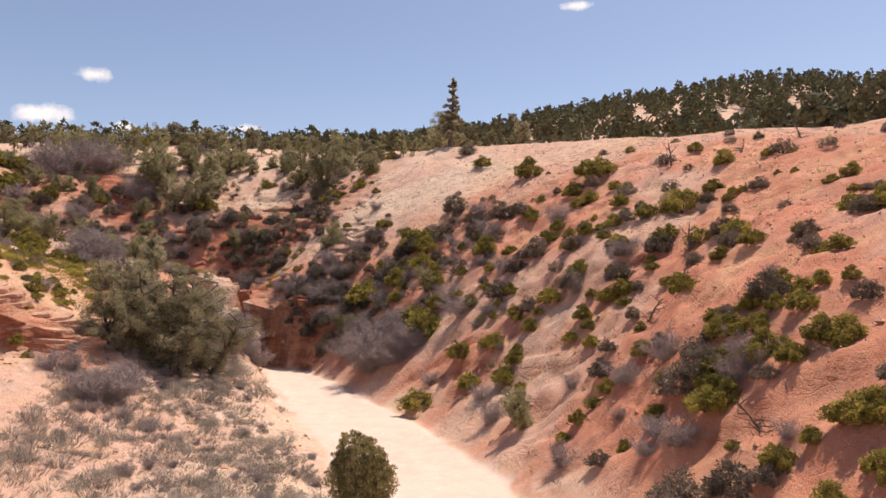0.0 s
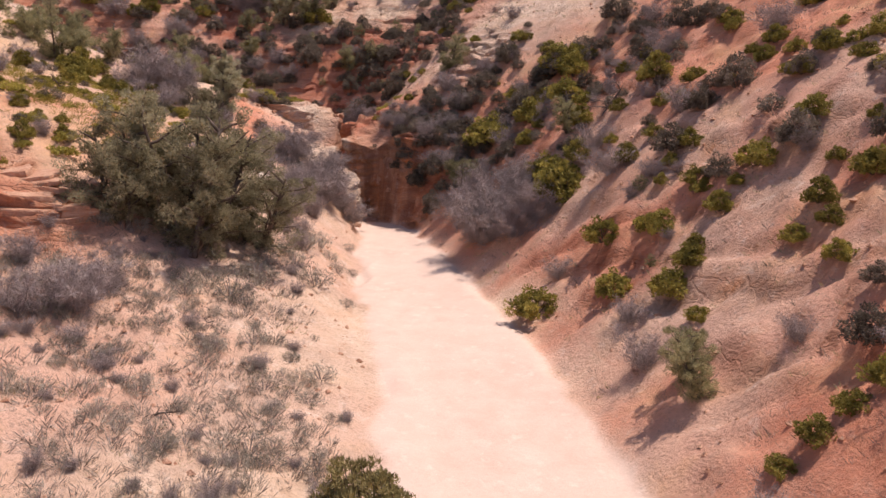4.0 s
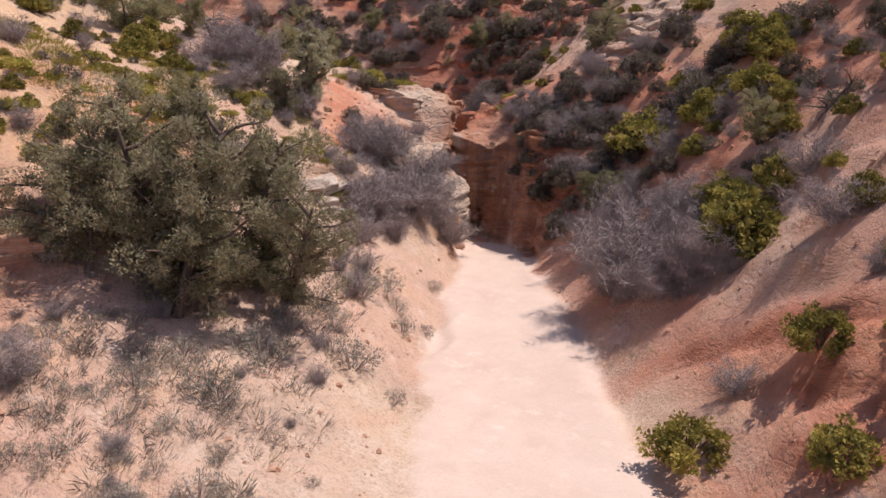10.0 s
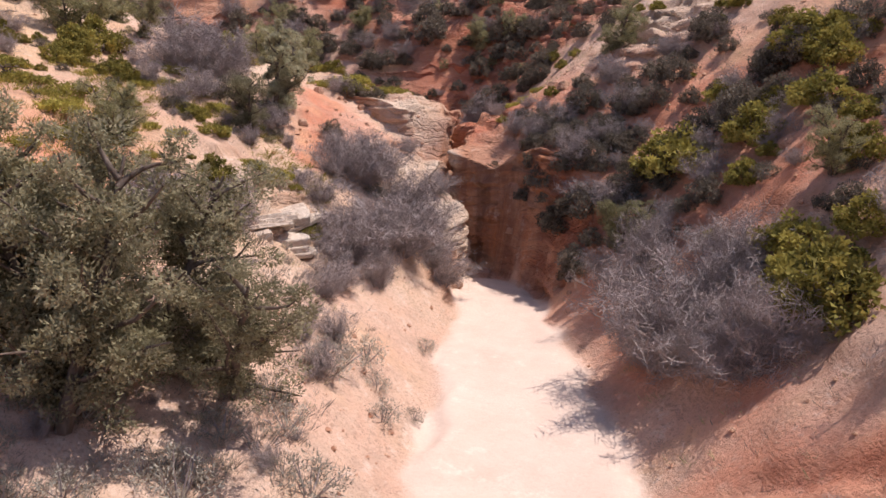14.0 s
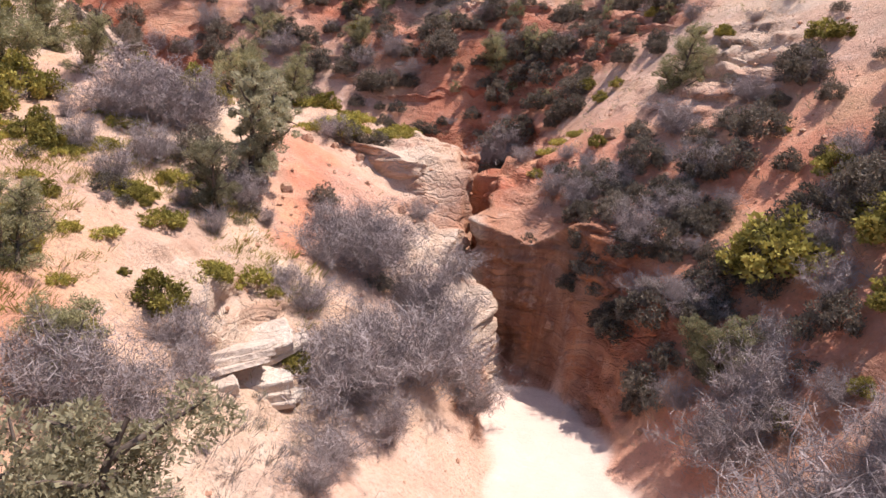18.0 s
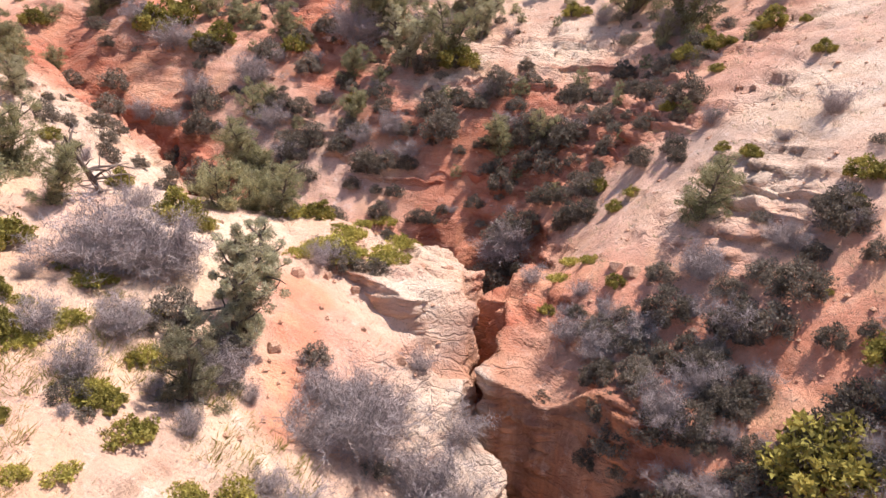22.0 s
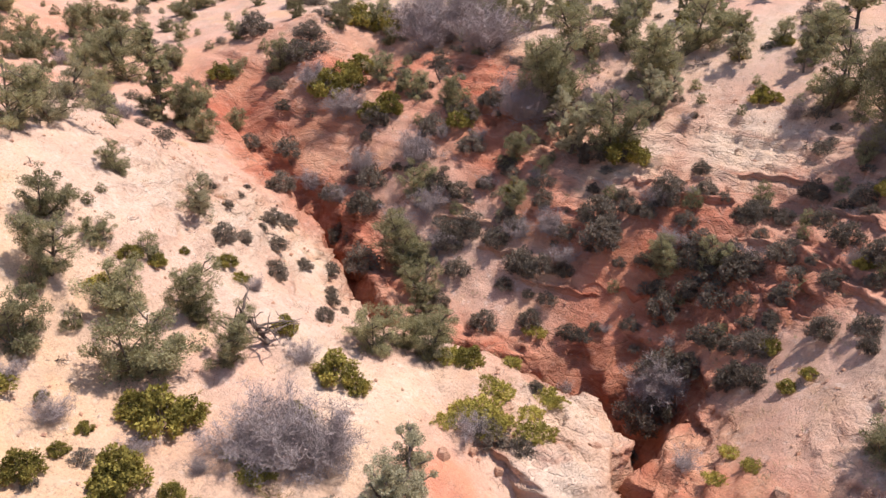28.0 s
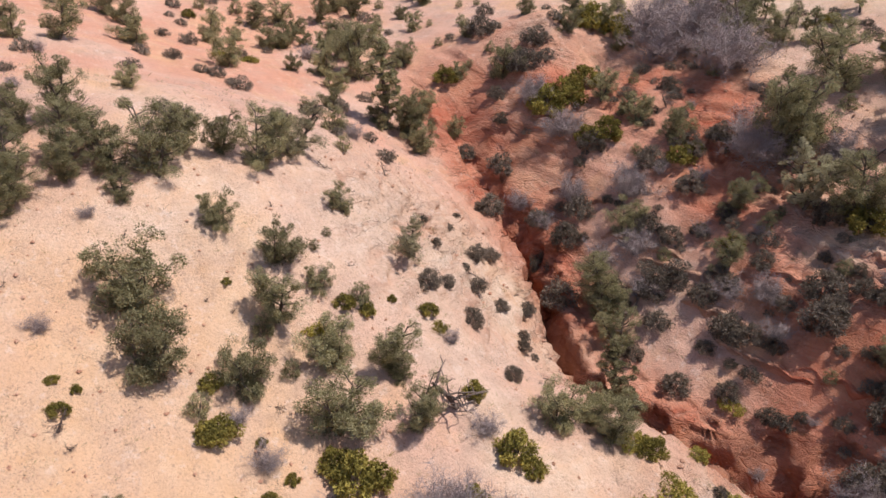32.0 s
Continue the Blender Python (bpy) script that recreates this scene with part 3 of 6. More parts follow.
def landform(x, y):
    """Height of the smooth land, without its wash and slot."""
    flat = np.stack([x.ravel(), y.ravel()], 1)
    out = np.empty(len(flat))
    for k in range(0, len(flat), 20000):
        out[k : k + 20000] = spread(flat[k : k + 20000], SPINE) @ SPINE_WEIGHTS + 12.0
    far = np.hypot(flat[:, 0], flat[:, 1] - 60)
    w = smooth(260, 420, far)
    return (out * (1 - w) + 42 * w).reshape(x.shape)


def zones(x, y):
    """How much each place is rock, and how red, white or orange its ground is."""
    dw, side, (_, wash_half, _) = nearest_on(WASH, x, y)
    ds, sside, _ = nearest_on(SLOT, x, y)
    n = fractal(x, y, 6.0, 3, 40)
    blob = lambda cx, cy, r: np.clip(1 - np.hypot(x - cx, y - cy) / r, 0, 1)  # noqa: E731
    far_side = smooth(0, 3, (y - 74.5) + 0.12 * (x + 24)) * smooth(-6, -16, x) * smooth(95, 84, y) * smooth(-62, -50, x)
    rock = np.clip(np.maximum.reduce([
        far_side * (0.75 + 0.5 * n), smooth(4.5, 1.5, ds), 1.6 * blob(-24.3, 66.8, 6.5), 1.5 * blob(-18.5, 60.1, 4.6), 1.7 * blob(-20.2, 34.4, 4.2),
        1.3 * blob(-44.4, 62.2, 9), 1.5 * blob(-56.7, 77.9, 13), 1.4 * blob(-20, 49.8, 3.2), 1.3 * blob(-12.3, 68.9, 4.0) * 0.9]), 0, 1)
    red = np.clip(np.maximum.reduce([far_side * smooth(95, 82, y) * (0.95 + 0.4 * n), 0.8 * blob(-59.7, 73.9, 18) * (0.8 + n), 0.6 * blob(-48.6, 73.8, 10), smooth(5.5, 1.5, ds) * (0.4 + 0.5 * smooth(66, 72, y)), blob(-24.9, 76, 7.5) * 2.2, 1.2 * blob(-20.2, 34.4, 4.5),
                                     (1.0 + 0.45 * smooth(20, 7, dw) + 0.35 * smooth(48, 38, y)) * smooth(2.2, 4.0, dw) * smooth(48, 20, dw) * (side < 0) * smooth(72, 62, y) * (0.85 + 0.9 * n), 1.4 * blob(-22.9, 61.4, 3.2), 1.3 * blob(-54.2, 79.5, 5), 1.1 * blob(-9.5, 59.8, 8), 0.9 * blob(-25.3, 59, 5)]), 0, 1)
    pale = np.clip(np.maximum.reduce([1.5 * blob(-5, 77, 14) * (0.75 + 0.6 * n), 1.1 * blob(-11, 69.5, 6), 0.9 * blob(-19, 85.5, 9) * (0.8 + 0.8 * n), 1.4 * blob(-25.5, 86.5, 6), 0.8 * blob(-32, 84, 7) * (0.7 + n), 1.5 * blob(-22.8, 62.8, 3.6), 2.2 * blob(-17.9, 58.9, 4.0) * smooth(-0.3, 0.3, ds * sside), 1.3 * blob(-20.3, 49.5, 3.0), 0.9 * blob(-43.7, 58.5, 12), 1.1 * blob(-23.9, 67.4, 5.0) * smooth(-0.3, 0.3, ds * sside), 0.6 * blob(0.8, 37.8, 3.0), 0.82 * smooth(13, 7, dw) * (side > 0) * smooth(58, 50, y) * (0.85 + 0.5 * n), 0.95 * np.clip(1.8 * blob(-39.5, 54.4, 18), 0, 1) * (0.75 + 0.9 * n), 0.55 * smooth(86, 93, y) * (0.7 + n), 0.8 * smooth(6.5, 3.4, dw) * (side < 0) * smooth(20, 26, y) * smooth(50, 42, y) * (0.6 + 1.1 * n)]), 0, 1)
    sand = smooth(0.28, -0.12, dw - wash_half + 0.35 * fractal(x, y, 1.5, 2, 50))
    orange = np.clip(0.9 * blob(-37, 45, 10) + 0.6 * blob(-45, 50, 9) + 0.9 * blob(-28.9, 40.6, 17) + 0.8 * blob(-36, 48.3, 10) + 0.5 * n, 0, 1)
    pale = pale * (1 - 0.65 * np.clip(1.6 * blob(-33, 46.7, 11) * (0.8 + 0.8 * n), 0, 1))
    red = np.maximum(red, np.clip(0.8 * blob(-24.3, 43.1, 9) * (0.8 + n), 0, 1))
    gully = np.clip(np.maximum.reduce([1.7 * blob(-25.0, 59.3, 1.9), 1.7 * blob(-24.0, 57.7, 1.6), 1.7 * blob(-22.9, 56.0, 1.5), 1.5 * blob(-22.2, 54.6, 1.2)]), 0, 1)
    red = np.maximum.reduce([red, gully, 0.6 * smooth(-54, -64, x) * smooth(84, 74, y) * np.clip(0.7 + n, 0, 1)])
    return rock, red, pale * (1 - gully), sand, orange


def height(x, y):
    x, y = np.atleast_1d(np.asarray(x, float)), np.atleast_1d(np.asarray(y, float))
    base = landform(x, y)
    rock, red, pale, sand, orange = zones(x, y)
    dw, side, (wz, wh, wk) = nearest_on(WASH, x, y)
    ds, _, (sz, sh, sk) = nearest_on(SLOT, x, y)
    open_ground = smooth(wh * 0 + 2.4, 6.0, dw)
    # swells, hummocks and rills
    lumps = np.abs(fractal(x, y, 1.3, 3, 9))
    z = base + open_ground * (0.35 * fractal(x, y, 9.0, 3, 3) + 0.12 * fractal(x, y, 2.2, 3, 7) + 0.13 * (0.6 - lumps))
    steep_right = (side < 0) * smooth(3, 6, dw) * smooth(34, 22, dw) * smooth(66, 58, y)
    rill = np.abs(value_noise(y * 0.55 + 0.35 * x + 0.6 * fractal(x, y, 5, 2, 12), x * 0.09, 21))
    z = z - steep_right * 0.3 * (1 - rill) ** 3 + steep_right * 0.2 * fractal(x, y, 0.9, 2, 14)
    # bedded ledges in bare rock
    bed = z + 0.55 * fractal(x, y, 8.0, 3, 30) + 0.06 * x
    rock = rock * (0.35 + 0.65 * smooth(-0.5, 0.5, fractal(x, y, 4.5, 2, 33) + 0.3))
    bed = bed + 0.25 * fractal(x, y, 2.5, 2, 35)
    stepped = (np.floor(bed / 0.75) + smooth(0.72, 1.0, bed / 0.75 - np.floor(bed / 0.75)) * 0.85 + 0.15 * (bed / 0.75 - np.floor(bed / 0.75))) * 0.75 - bed
    crag = np.abs(fractal(x, y, 2.2, 4, 34, 0.55))
    z = z + rock * (0.95 * stepped * smooth(0.8, 2.5, dw) + 0.28 * (0.45 - crag) + 0.06 * fractal(x, y, 0.6, 2, 31))
    # the wash floor
    edge = dw + 0.45 * fractal(x, y, 2.4, 3, 60) * smooth(60, 52, y)
    floor = wz + 0.05 * fractal(x, y, 3.0, 3, 61) + 0.10 * smooth(0.3, 1.0, dw / wh) + np.maximum(edge - wh, 0) * wk * 1.6
    z = np.where(dw < 12, np.minimum(z, np.where(edge < wh, floor, floor)), z)
    inside = smooth(wh + 0.5, wh - 0.3, edge)
    z = z * (1 - inside) + (wz + 0.05 * fractal(x, y, 3.0, 3, 61) + 0.10 * smooth(0.3, 1.0, dw / wh)) * inside
    # the slot, with fluted walls
    flute = ds + 0.28 * fractal(x, y, 2.0, 3, 70) * smooth(0.2, 2.0, ds)
    wall = sz + 0.05 * fractal(x, y, 1.5, 2, 71) + np.maximum(flute - sh, 0) * sk
    z = np.where((ds < 9), np.minimum(z, wall), z)
    return z


def ground_at(x, y):
    return float(height(np.array([x]), np.array([y]))[0])
# ---- end of the lie of the land ----

# ---- the ground, one sheet from the wash to the horizon ----
def mesh_of(name, verts, faces, mat=None, flat=True):
    """A mesh from arrays: faces is an (n, 3) or (n, 4) array."""
    me = bpy.data.meshes.new(name)
    verts, faces = np.asarray(verts, np.float32), np.asarray(faces, np.int32)
    k = faces.shape[1]
    me.vertices.add(len(verts))
    me.vertices.foreach_set("co", verts.ravel())
    me.loops.add(faces.size)
    me.loops.foreach_set("vertex_index", faces.ravel())
    me.polygons.add(len(faces))
    me.polygons.foreach_set("loop_start", np.arange(len(faces), dtype=np.int32) * k)
    me.polygons.foreach_set("use_smooth", np.full(len(faces), not flat))
    me.update(calc_edges=True)
    if mat:
        me.materials.append(mat)
    return me


def graded(lo, hi, step, reach, growth):
    """Grid lines: even between lo and hi, then ever wider out to reach."""
    core = list(np.arange(lo, hi + step / 2, step))
    out, d, x = [], step, hi
    while x < reach:
        d *= growth
        x += d
        out.append(x)
    low, d, x = [], step, lo
    while x > -reach:
        d *= growth
        x -= d
        low.append(x)
    return np.array(low[::-1] + core + out)


def build_ground():
    xs = np.union1d(graded(-46, 12, 0.22, 2600, 1.05), np.arange(-27, -10, 0.11))
    ys = np.union1d(graded(26, 88, 0.22, 2600, 1.05), np.arange(56.5, 73, 0.11))
    xs, ys = (v[np.r_[True, np.diff(v) > 0.04]] for v in (xs, ys))
    gx, gy = np.meshgrid(xs, ys, indexing="ij")
    gz = height(gx, gy)
    dx, dy = np.gradient(gz, xs, ys)
    slope = np.hypot(dx, dy)
    # ledges stand out of the cliffs, softer beds are cut back
    cut = smooth(1.1, 2.4, slope)
    near_cliff = np.ones_like(gz)
    for line, _ in CLIFFS:
        near_cliff = np.minimum(near_cliff, smooth(0.9, 2.4, nearest_on(line, gx, gy)[0]))
    cut = cut * near_cliff
    bed = gz + 0.06 * gx + 0.25 * fractal(gx, gy, 6, 2, 80)
    proud = 0.34 * value_noise(bed * 1.3, gx * 0.12, 81) + 0.09 * value_noise(bed * 4.0, gy * 0.35, 82) + 0.4 * value_noise(gx * 1.1 + gy * 0.5, gy * 0.7 + bed * 0.2, 83)
    ox, oy = -dx / np.maximum(slope, 0.01) * proud * cut, -dy / np.maximum(slope, 0.01) * proud * cut
    lump = 0.16 * cut * fractal(gx + 0.7 * gz, gy - 0.7 * gz, 1.1, 3, 84)
    ox, oy = ox - dx / np.maximum(slope, 0.01) * lump, oy - dy / np.maximum(slope, 0.01) * lump
    # broken blocks: each bed is split into plates that stand at their own height
    rock, red, pale, sand, orange = zones(gx, gy)
    blocky = np.maximum(cut, 0.6 * rock * (1 - sand))
    warp_x, warp_y = gx + 0.35 * fractal(gx, gy, 1.5, 2, 85), gy + 0.35 * fractal(gx, gy, 1.5, 2, 86)
    push = 0
    for thick, wide, amount, seed in ((0.8, 1.7, 0.62, 87), (0.36, 0.8, 0.26, 88)):
        layer = np.floor(bed / thick).astype(np.int64)
        shift = lattice(layer, layer * 3, seed)
        cell = lattice(np.floor((warp_x * 0.8 + warp_y * 0.6) / wide + 5 * shift).astype(np.int64) + 91 * layer, np.floor((warp_y * 0.8 - warp_x * 0.6) / wide + 7 * shift).astype(np.int64), seed)
        push = push + amount * (cell - 0.5)
    steepness = np.sqrt(1 + slope * slope)
    push = push * blocky * near_cliff
    ox, oy, gz = ox - dx / steepness * push, oy - dy / steepness * push, gz + push / steepness
    verts = np.stack([(gx + ox).ravel(), (gy + oy).ravel(), gz.ravel()], 1)
    nx, ny = len(xs), len(ys)
    i, j = np.meshgrid(np.arange(nx - 1), np.arange(ny - 1), indexing="ij")
    a = (i * ny + j).ravel()
    me = mesh_of("ground", verts, np.stack([a, a + ny, a + ny + 1, a + 1], 1), GROUND, flat=False)
    for name, masks in (("zone_a", (rock, red, pale)), ("zone_b", (sand, orange, smooth(0.9, 1.9, slope)))):
        col = np.ones((nx * ny, 4), np.float32)
        for k, mask in enumerate(masks):
            col[:, k] = mask.ravel()
        me.attributes.new(name, "FLOAT_COLOR", "POINT").data.foreach_set("color", col.ravel())
    return tagged(new("ground", me), "pink and red sandy ground with a pale wash and a rock slot", "ground", kind="structure")


ground = build_ground()


# ---- canyon walls and ledges: upright rock faces with their own beds, blocks and flutes ----
def rock_face(name, line, label, relief=1.0, rise=None, step=0.1, lip=1.9, lean=0.35, seed=0, flip=False):
    """A cliff along a line in plan, open side to its right: from the ground below it up to the rim, where it turns back into the land."""
    pts = np.array(along([tuple(p) for p in line], step))
    for _ in range(6):
        pts[1:-1] = 0.25 * pts[:-2] + 0.5 * pts[1:-1] + 0.25 * pts[2:]
    way = np.gradient(pts, axis=0)
    way /= np.linalg.norm(way, axis=1)[:, None]
    out = np.stack([way[:, 1], -way[:, 0]], 1) * (-1 if flip else 1)
    s = np.arange(len(pts)) * step
    front, back = pts + out * 0.7, pts - out * 1.5
    foot = height(front[:, 0], front[:, 1])
    for _ in range(12):
        foot[1:-1] = 0.25 * foot[:-2] + 0.5 * foot[1:-1] + 0.25 * foot[2:]
    if rise is None:
        top = height(back[:, 0], back[:, 1])
        for _ in range(12):
            top[1:-1] = 0.25 * top[:-2] + 0.5 * top[1:-1] + 0.25 * top[2:]
    else:
        foot = height(pts[:, 0], pts[:, 1])
        top = foot + rise * np.sin(np.pi * np.clip(s / s[-1], 0, 1)) ** 0.5
    if rise is None:
        top = top - 0.35 + 0.3 * value_noise(s * 0.5, s * 0 + 1, seed + 10)
    tall = np.maximum(top - foot, 0.05) + 0.3
    rows = int(np.ceil(tall.max() / step)) + 1
    u = np.linspace(0, 1, rows)[None, :]
    z = foot[:, None] - 0.3 + tall[:, None] * u
    S = np.repeat(s[:, None], rows, 1)
    bed = z + 0.3 * value_noise(S / 4.0, z * 0 + 3, seed) + 0.1 * value_noise(S / 1.1, z * 0.5, seed + 1)
    push = 0
    for thick, wide, amount in ((0.85, 1.6, 0.34), (0.38, 0.75, 0.16), (0.17, 0.5, 0.06)):
        layer = np.floor(bed / thick).astype(np.int64)
        lean_s = S + 0.25 * value_noise(S * 0.9, z * 0.9, seed + 2)
        cell = np.floor(lean_s / wide + 5 * lattice(layer, layer * 3, seed + 3)).astype(np.int64)
        part_of = bed / thick - layer
        edge = smooth(0.0, 0.16, part_of) * smooth(1.0, 0.86, part_of)
        push = push + amount * (0.55 * lattice(layer, layer * 7, seed + 4) + 0.45 * lattice(cell, layer, seed + 5)) - 0.22 * amount * (1 - edge)
    flute = value_noise(S * 0.62, z * 0.07, seed + 6)
    groove = (1 - np.abs(value_noise(S * 0.45, z * 0.05, seed + 7))) ** 7
    push = push + (0.6 * flute - 1.15 * groove) * smooth(1.2, 2.4, tall)[:, None] + 0.12 * fractal(S, z, 0.8, 3, seed + 8)
    fade = np.minimum(smooth(0, 0.8, s), smooth(s[-1], s[-1] - 0.8, s))[:, None]
    push = (push * relief - 0.12) * fade * smooth(0.0, 0.2, u) + lean * (1 - u) * smooth(0, 2, tall)[:, None] - 0.3 * (1 - fade)
    x = pts[:, :1] + out[:, :1] * push
    y = pts[:, 1:] + out[:, 1:] * push
    # the rim, rounded back into the land behind
    rims = 9
    xt, yt, zt = x[:, -1], y[:, -1], z[:, -1]
    for k in range(1, rims + 1):
        w = k / rims
        rx = xt * (1 - w) + (pts[:, 0] - out[:, 0] * lip) * w
        ry = yt * (1 - w) + (pts[:, 1] - out[:, 1] * lip) * w
        land = height(rx, ry)
        rz = np.maximum(zt * (1 - w ** 2) + (land - 0.15) * w ** 2, (land + 0.02) * (1 - w ** 4) + (land - 0.15) * w ** 4 if rise is None else -9)
        x, y, z = np.c_[x, rx], np.c_[y, ry], np.c_[z, rz + 0.05 * fractal(rx, ry, 0.7, 2, seed + 9) * (1 - w)]
    n, m = x.shape
    i, j = np.meshgrid(np.arange(n - 1), np.arange(m - 1), indexing="ij")
    a = (i * m + j).ravel()
    quads = np.stack([a, a + m, a + m + 1, a + 1], 1)
    me = mesh_of(name, np.stack([x.ravel(), y.ravel(), z.ravel()], 1), quads if not flip else quads[:, ::-1], GROUND, flat=False)
    rock, red, pale, sand, orange = zones(x, y)
    upright = np.ones((n, m))
    upright[:, rows:] = np.linspace(0.6, 0, m - rows)[None, :]
    if rise is not None:
        upright *= 0.25
    for attribute, masks in (("zone_a", (np.ones((n, m)), red, pale)), ("zone_b", (sand * 0, orange, upright))):
        col = np.ones((n * m, 4), np.float32)
        for k, mask in enumerate(masks):
            col[:, k] = mask.ravel()
        me.attributes.new(attribute, "FLOAT_COLOR", "POINT").data.foreach_set("color", col.ravel())
    return tagged(new(name, me), label, "rock wall", kind="structure")


for k, (line, label) in enumerate(CLIFFS):
    rock_face("canyon_wall_%d" % (k + 1), line, label, (1.6, 1.3, 1.1, 1.2)[k], seed=200 + 20 * k)


def contour(x, y, length, step=0.25):
    """A line along the slope at about one height, uphill on its left."""
    line = [(x, y)]
    for k in range(int(length / step)):
        e = 0.8
        px, py = np.array([x + e, x - e, x, x]), np.array([y, y, y + e, y - e])
        h = landform(px, py)
        gx_, gy_ = h[0] - h[1], h[2] - h[3]
        g = math.hypot(gx_, gy_) + 1e-6
        wave = 0.3 * math.sin(k * 0.23 + 3 * len(line) ** 0.5 + x) + 0.28 * math.sin(k * 0.71 + 0.02 * k * k)
        tx, ty = gy_ / g, -gx_ / g
        x, y = x + (tx + wave * gx_ / g) * step, y + (ty + wave * gy_ / g) * step
        line.append((x, y))
    return line


for k, (x, y, length, rise) in enumerate(LEDGES):
    rock_face("rock_ledge_%d" % (k + 1), contour(x, y, length), "curving red sandstone ledge on the slope", 0.38, 0.75 * rise, 0.1, 1.3, 0.0, 500 + 12 * k)

# ---- plant kit ----
def part(name, me, parent, label=""):
    ob = new(name, me)
    ob.parent = parent
    return tagged(ob, label)


class Wood:
    """Collects tapered tubes into one mesh."""

    def __init__(self, sides=5):
        self.v, self.f, self.n, self.sides = [], [], 0, sides

    def tube(self, pts, radii):
        pts = np.asarray(pts, float)
        s = self.sides
        ang = np.arange(s) * 2 * np.pi / s
        way = np.gradient(pts, axis=0)
        way /= np.linalg.norm(way, axis=1)[:, None] + 1e-9
        ref = np.where(np.abs(way[:, 2:3]) > 0.9, [[1.0, 0, 0]], [[0, 0, 1.0]])
        u = np.cross(way, ref)
        u /= np.linalg.norm(u, axis=1)[:, None] + 1e-9
        w = np.cross(way, u)
        ring = pts[:, None] + (u[:, None] * np.cos(ang)[None, :, None] + w[:, None] * np.sin(ang)[None, :, None]) * np.asarray(radii)[:, None, None]
        self.v.append(ring.reshape(-1, 3))
        for k in range(len(pts) - 1):
            for q in range(s):
                r = (q + 1) % s
                self.f.append((self.n + k * s + q, self.n + k * s + r, self.n + (k + 1) * s + r, self.n + (k + 1) * s + q))
        self.n += len(pts) * s

    def mesh(self, name, mat):
        return mesh_of(name, np.concatenate(self.v), self.f, mat, flat=False)


def bent(rng, start, way, length, n, wander, lift=0.0):
    """A crooked limb: n + 1 points from start along way."""
    p, d = np.array(start, float), np.array(way, float)
    d /= np.linalg.norm(d)
    out = [p.copy()]
    for _ in range(n):
        d = d + rng.normal(0, wander, 3) + np.array([0, 0, lift])
        d /= np.linalg.norm(d)
        p = p + d * length / n
        out.append(p.copy())
    return np.array(out)


def sprigs(rng, centres, radii, per, size, slim=0.45, up=0.2):
    """Small pointed leaf sprays round each centre, turned outwards."""
    centres = np.repeat(np.asarray(centres, float), per, axis=0)
    radii = np.repeat(np.asarray(radii, float), per)
    n = len(centres)
    out = rng.normal(0, 1, (n, 3))
    out /= np.linalg.norm(out, axis=1)[:, None]
    r = radii * rng.uniform(0.25, 1.0, n) ** 0.6
    base = centres + out * r[:, None] * np.array([1, 1, 0.8])
    way = out + rng.normal(0, 0.55, (n, 3)) + np.array([0, 0, up])
    way /= np.linalg.norm(way, axis=1)[:, None]
    side = np.cross(way, rng.normal(0, 1, (n, 3)))
    side /= np.linalg.norm(side, axis=1)[:, None]
    ln = size * rng.uniform(0.6, 1.4, n)[:, None]
    wd = ln * slim
    v = np.stack([base - way * ln * 0.4 - side * wd * 0.6, base - way * ln * 0.3 + side * wd * 0.6, base + way * ln * 0.7], 1).reshape(-1, 3)
    return v, np.arange(3 * n).reshape(-1, 3)


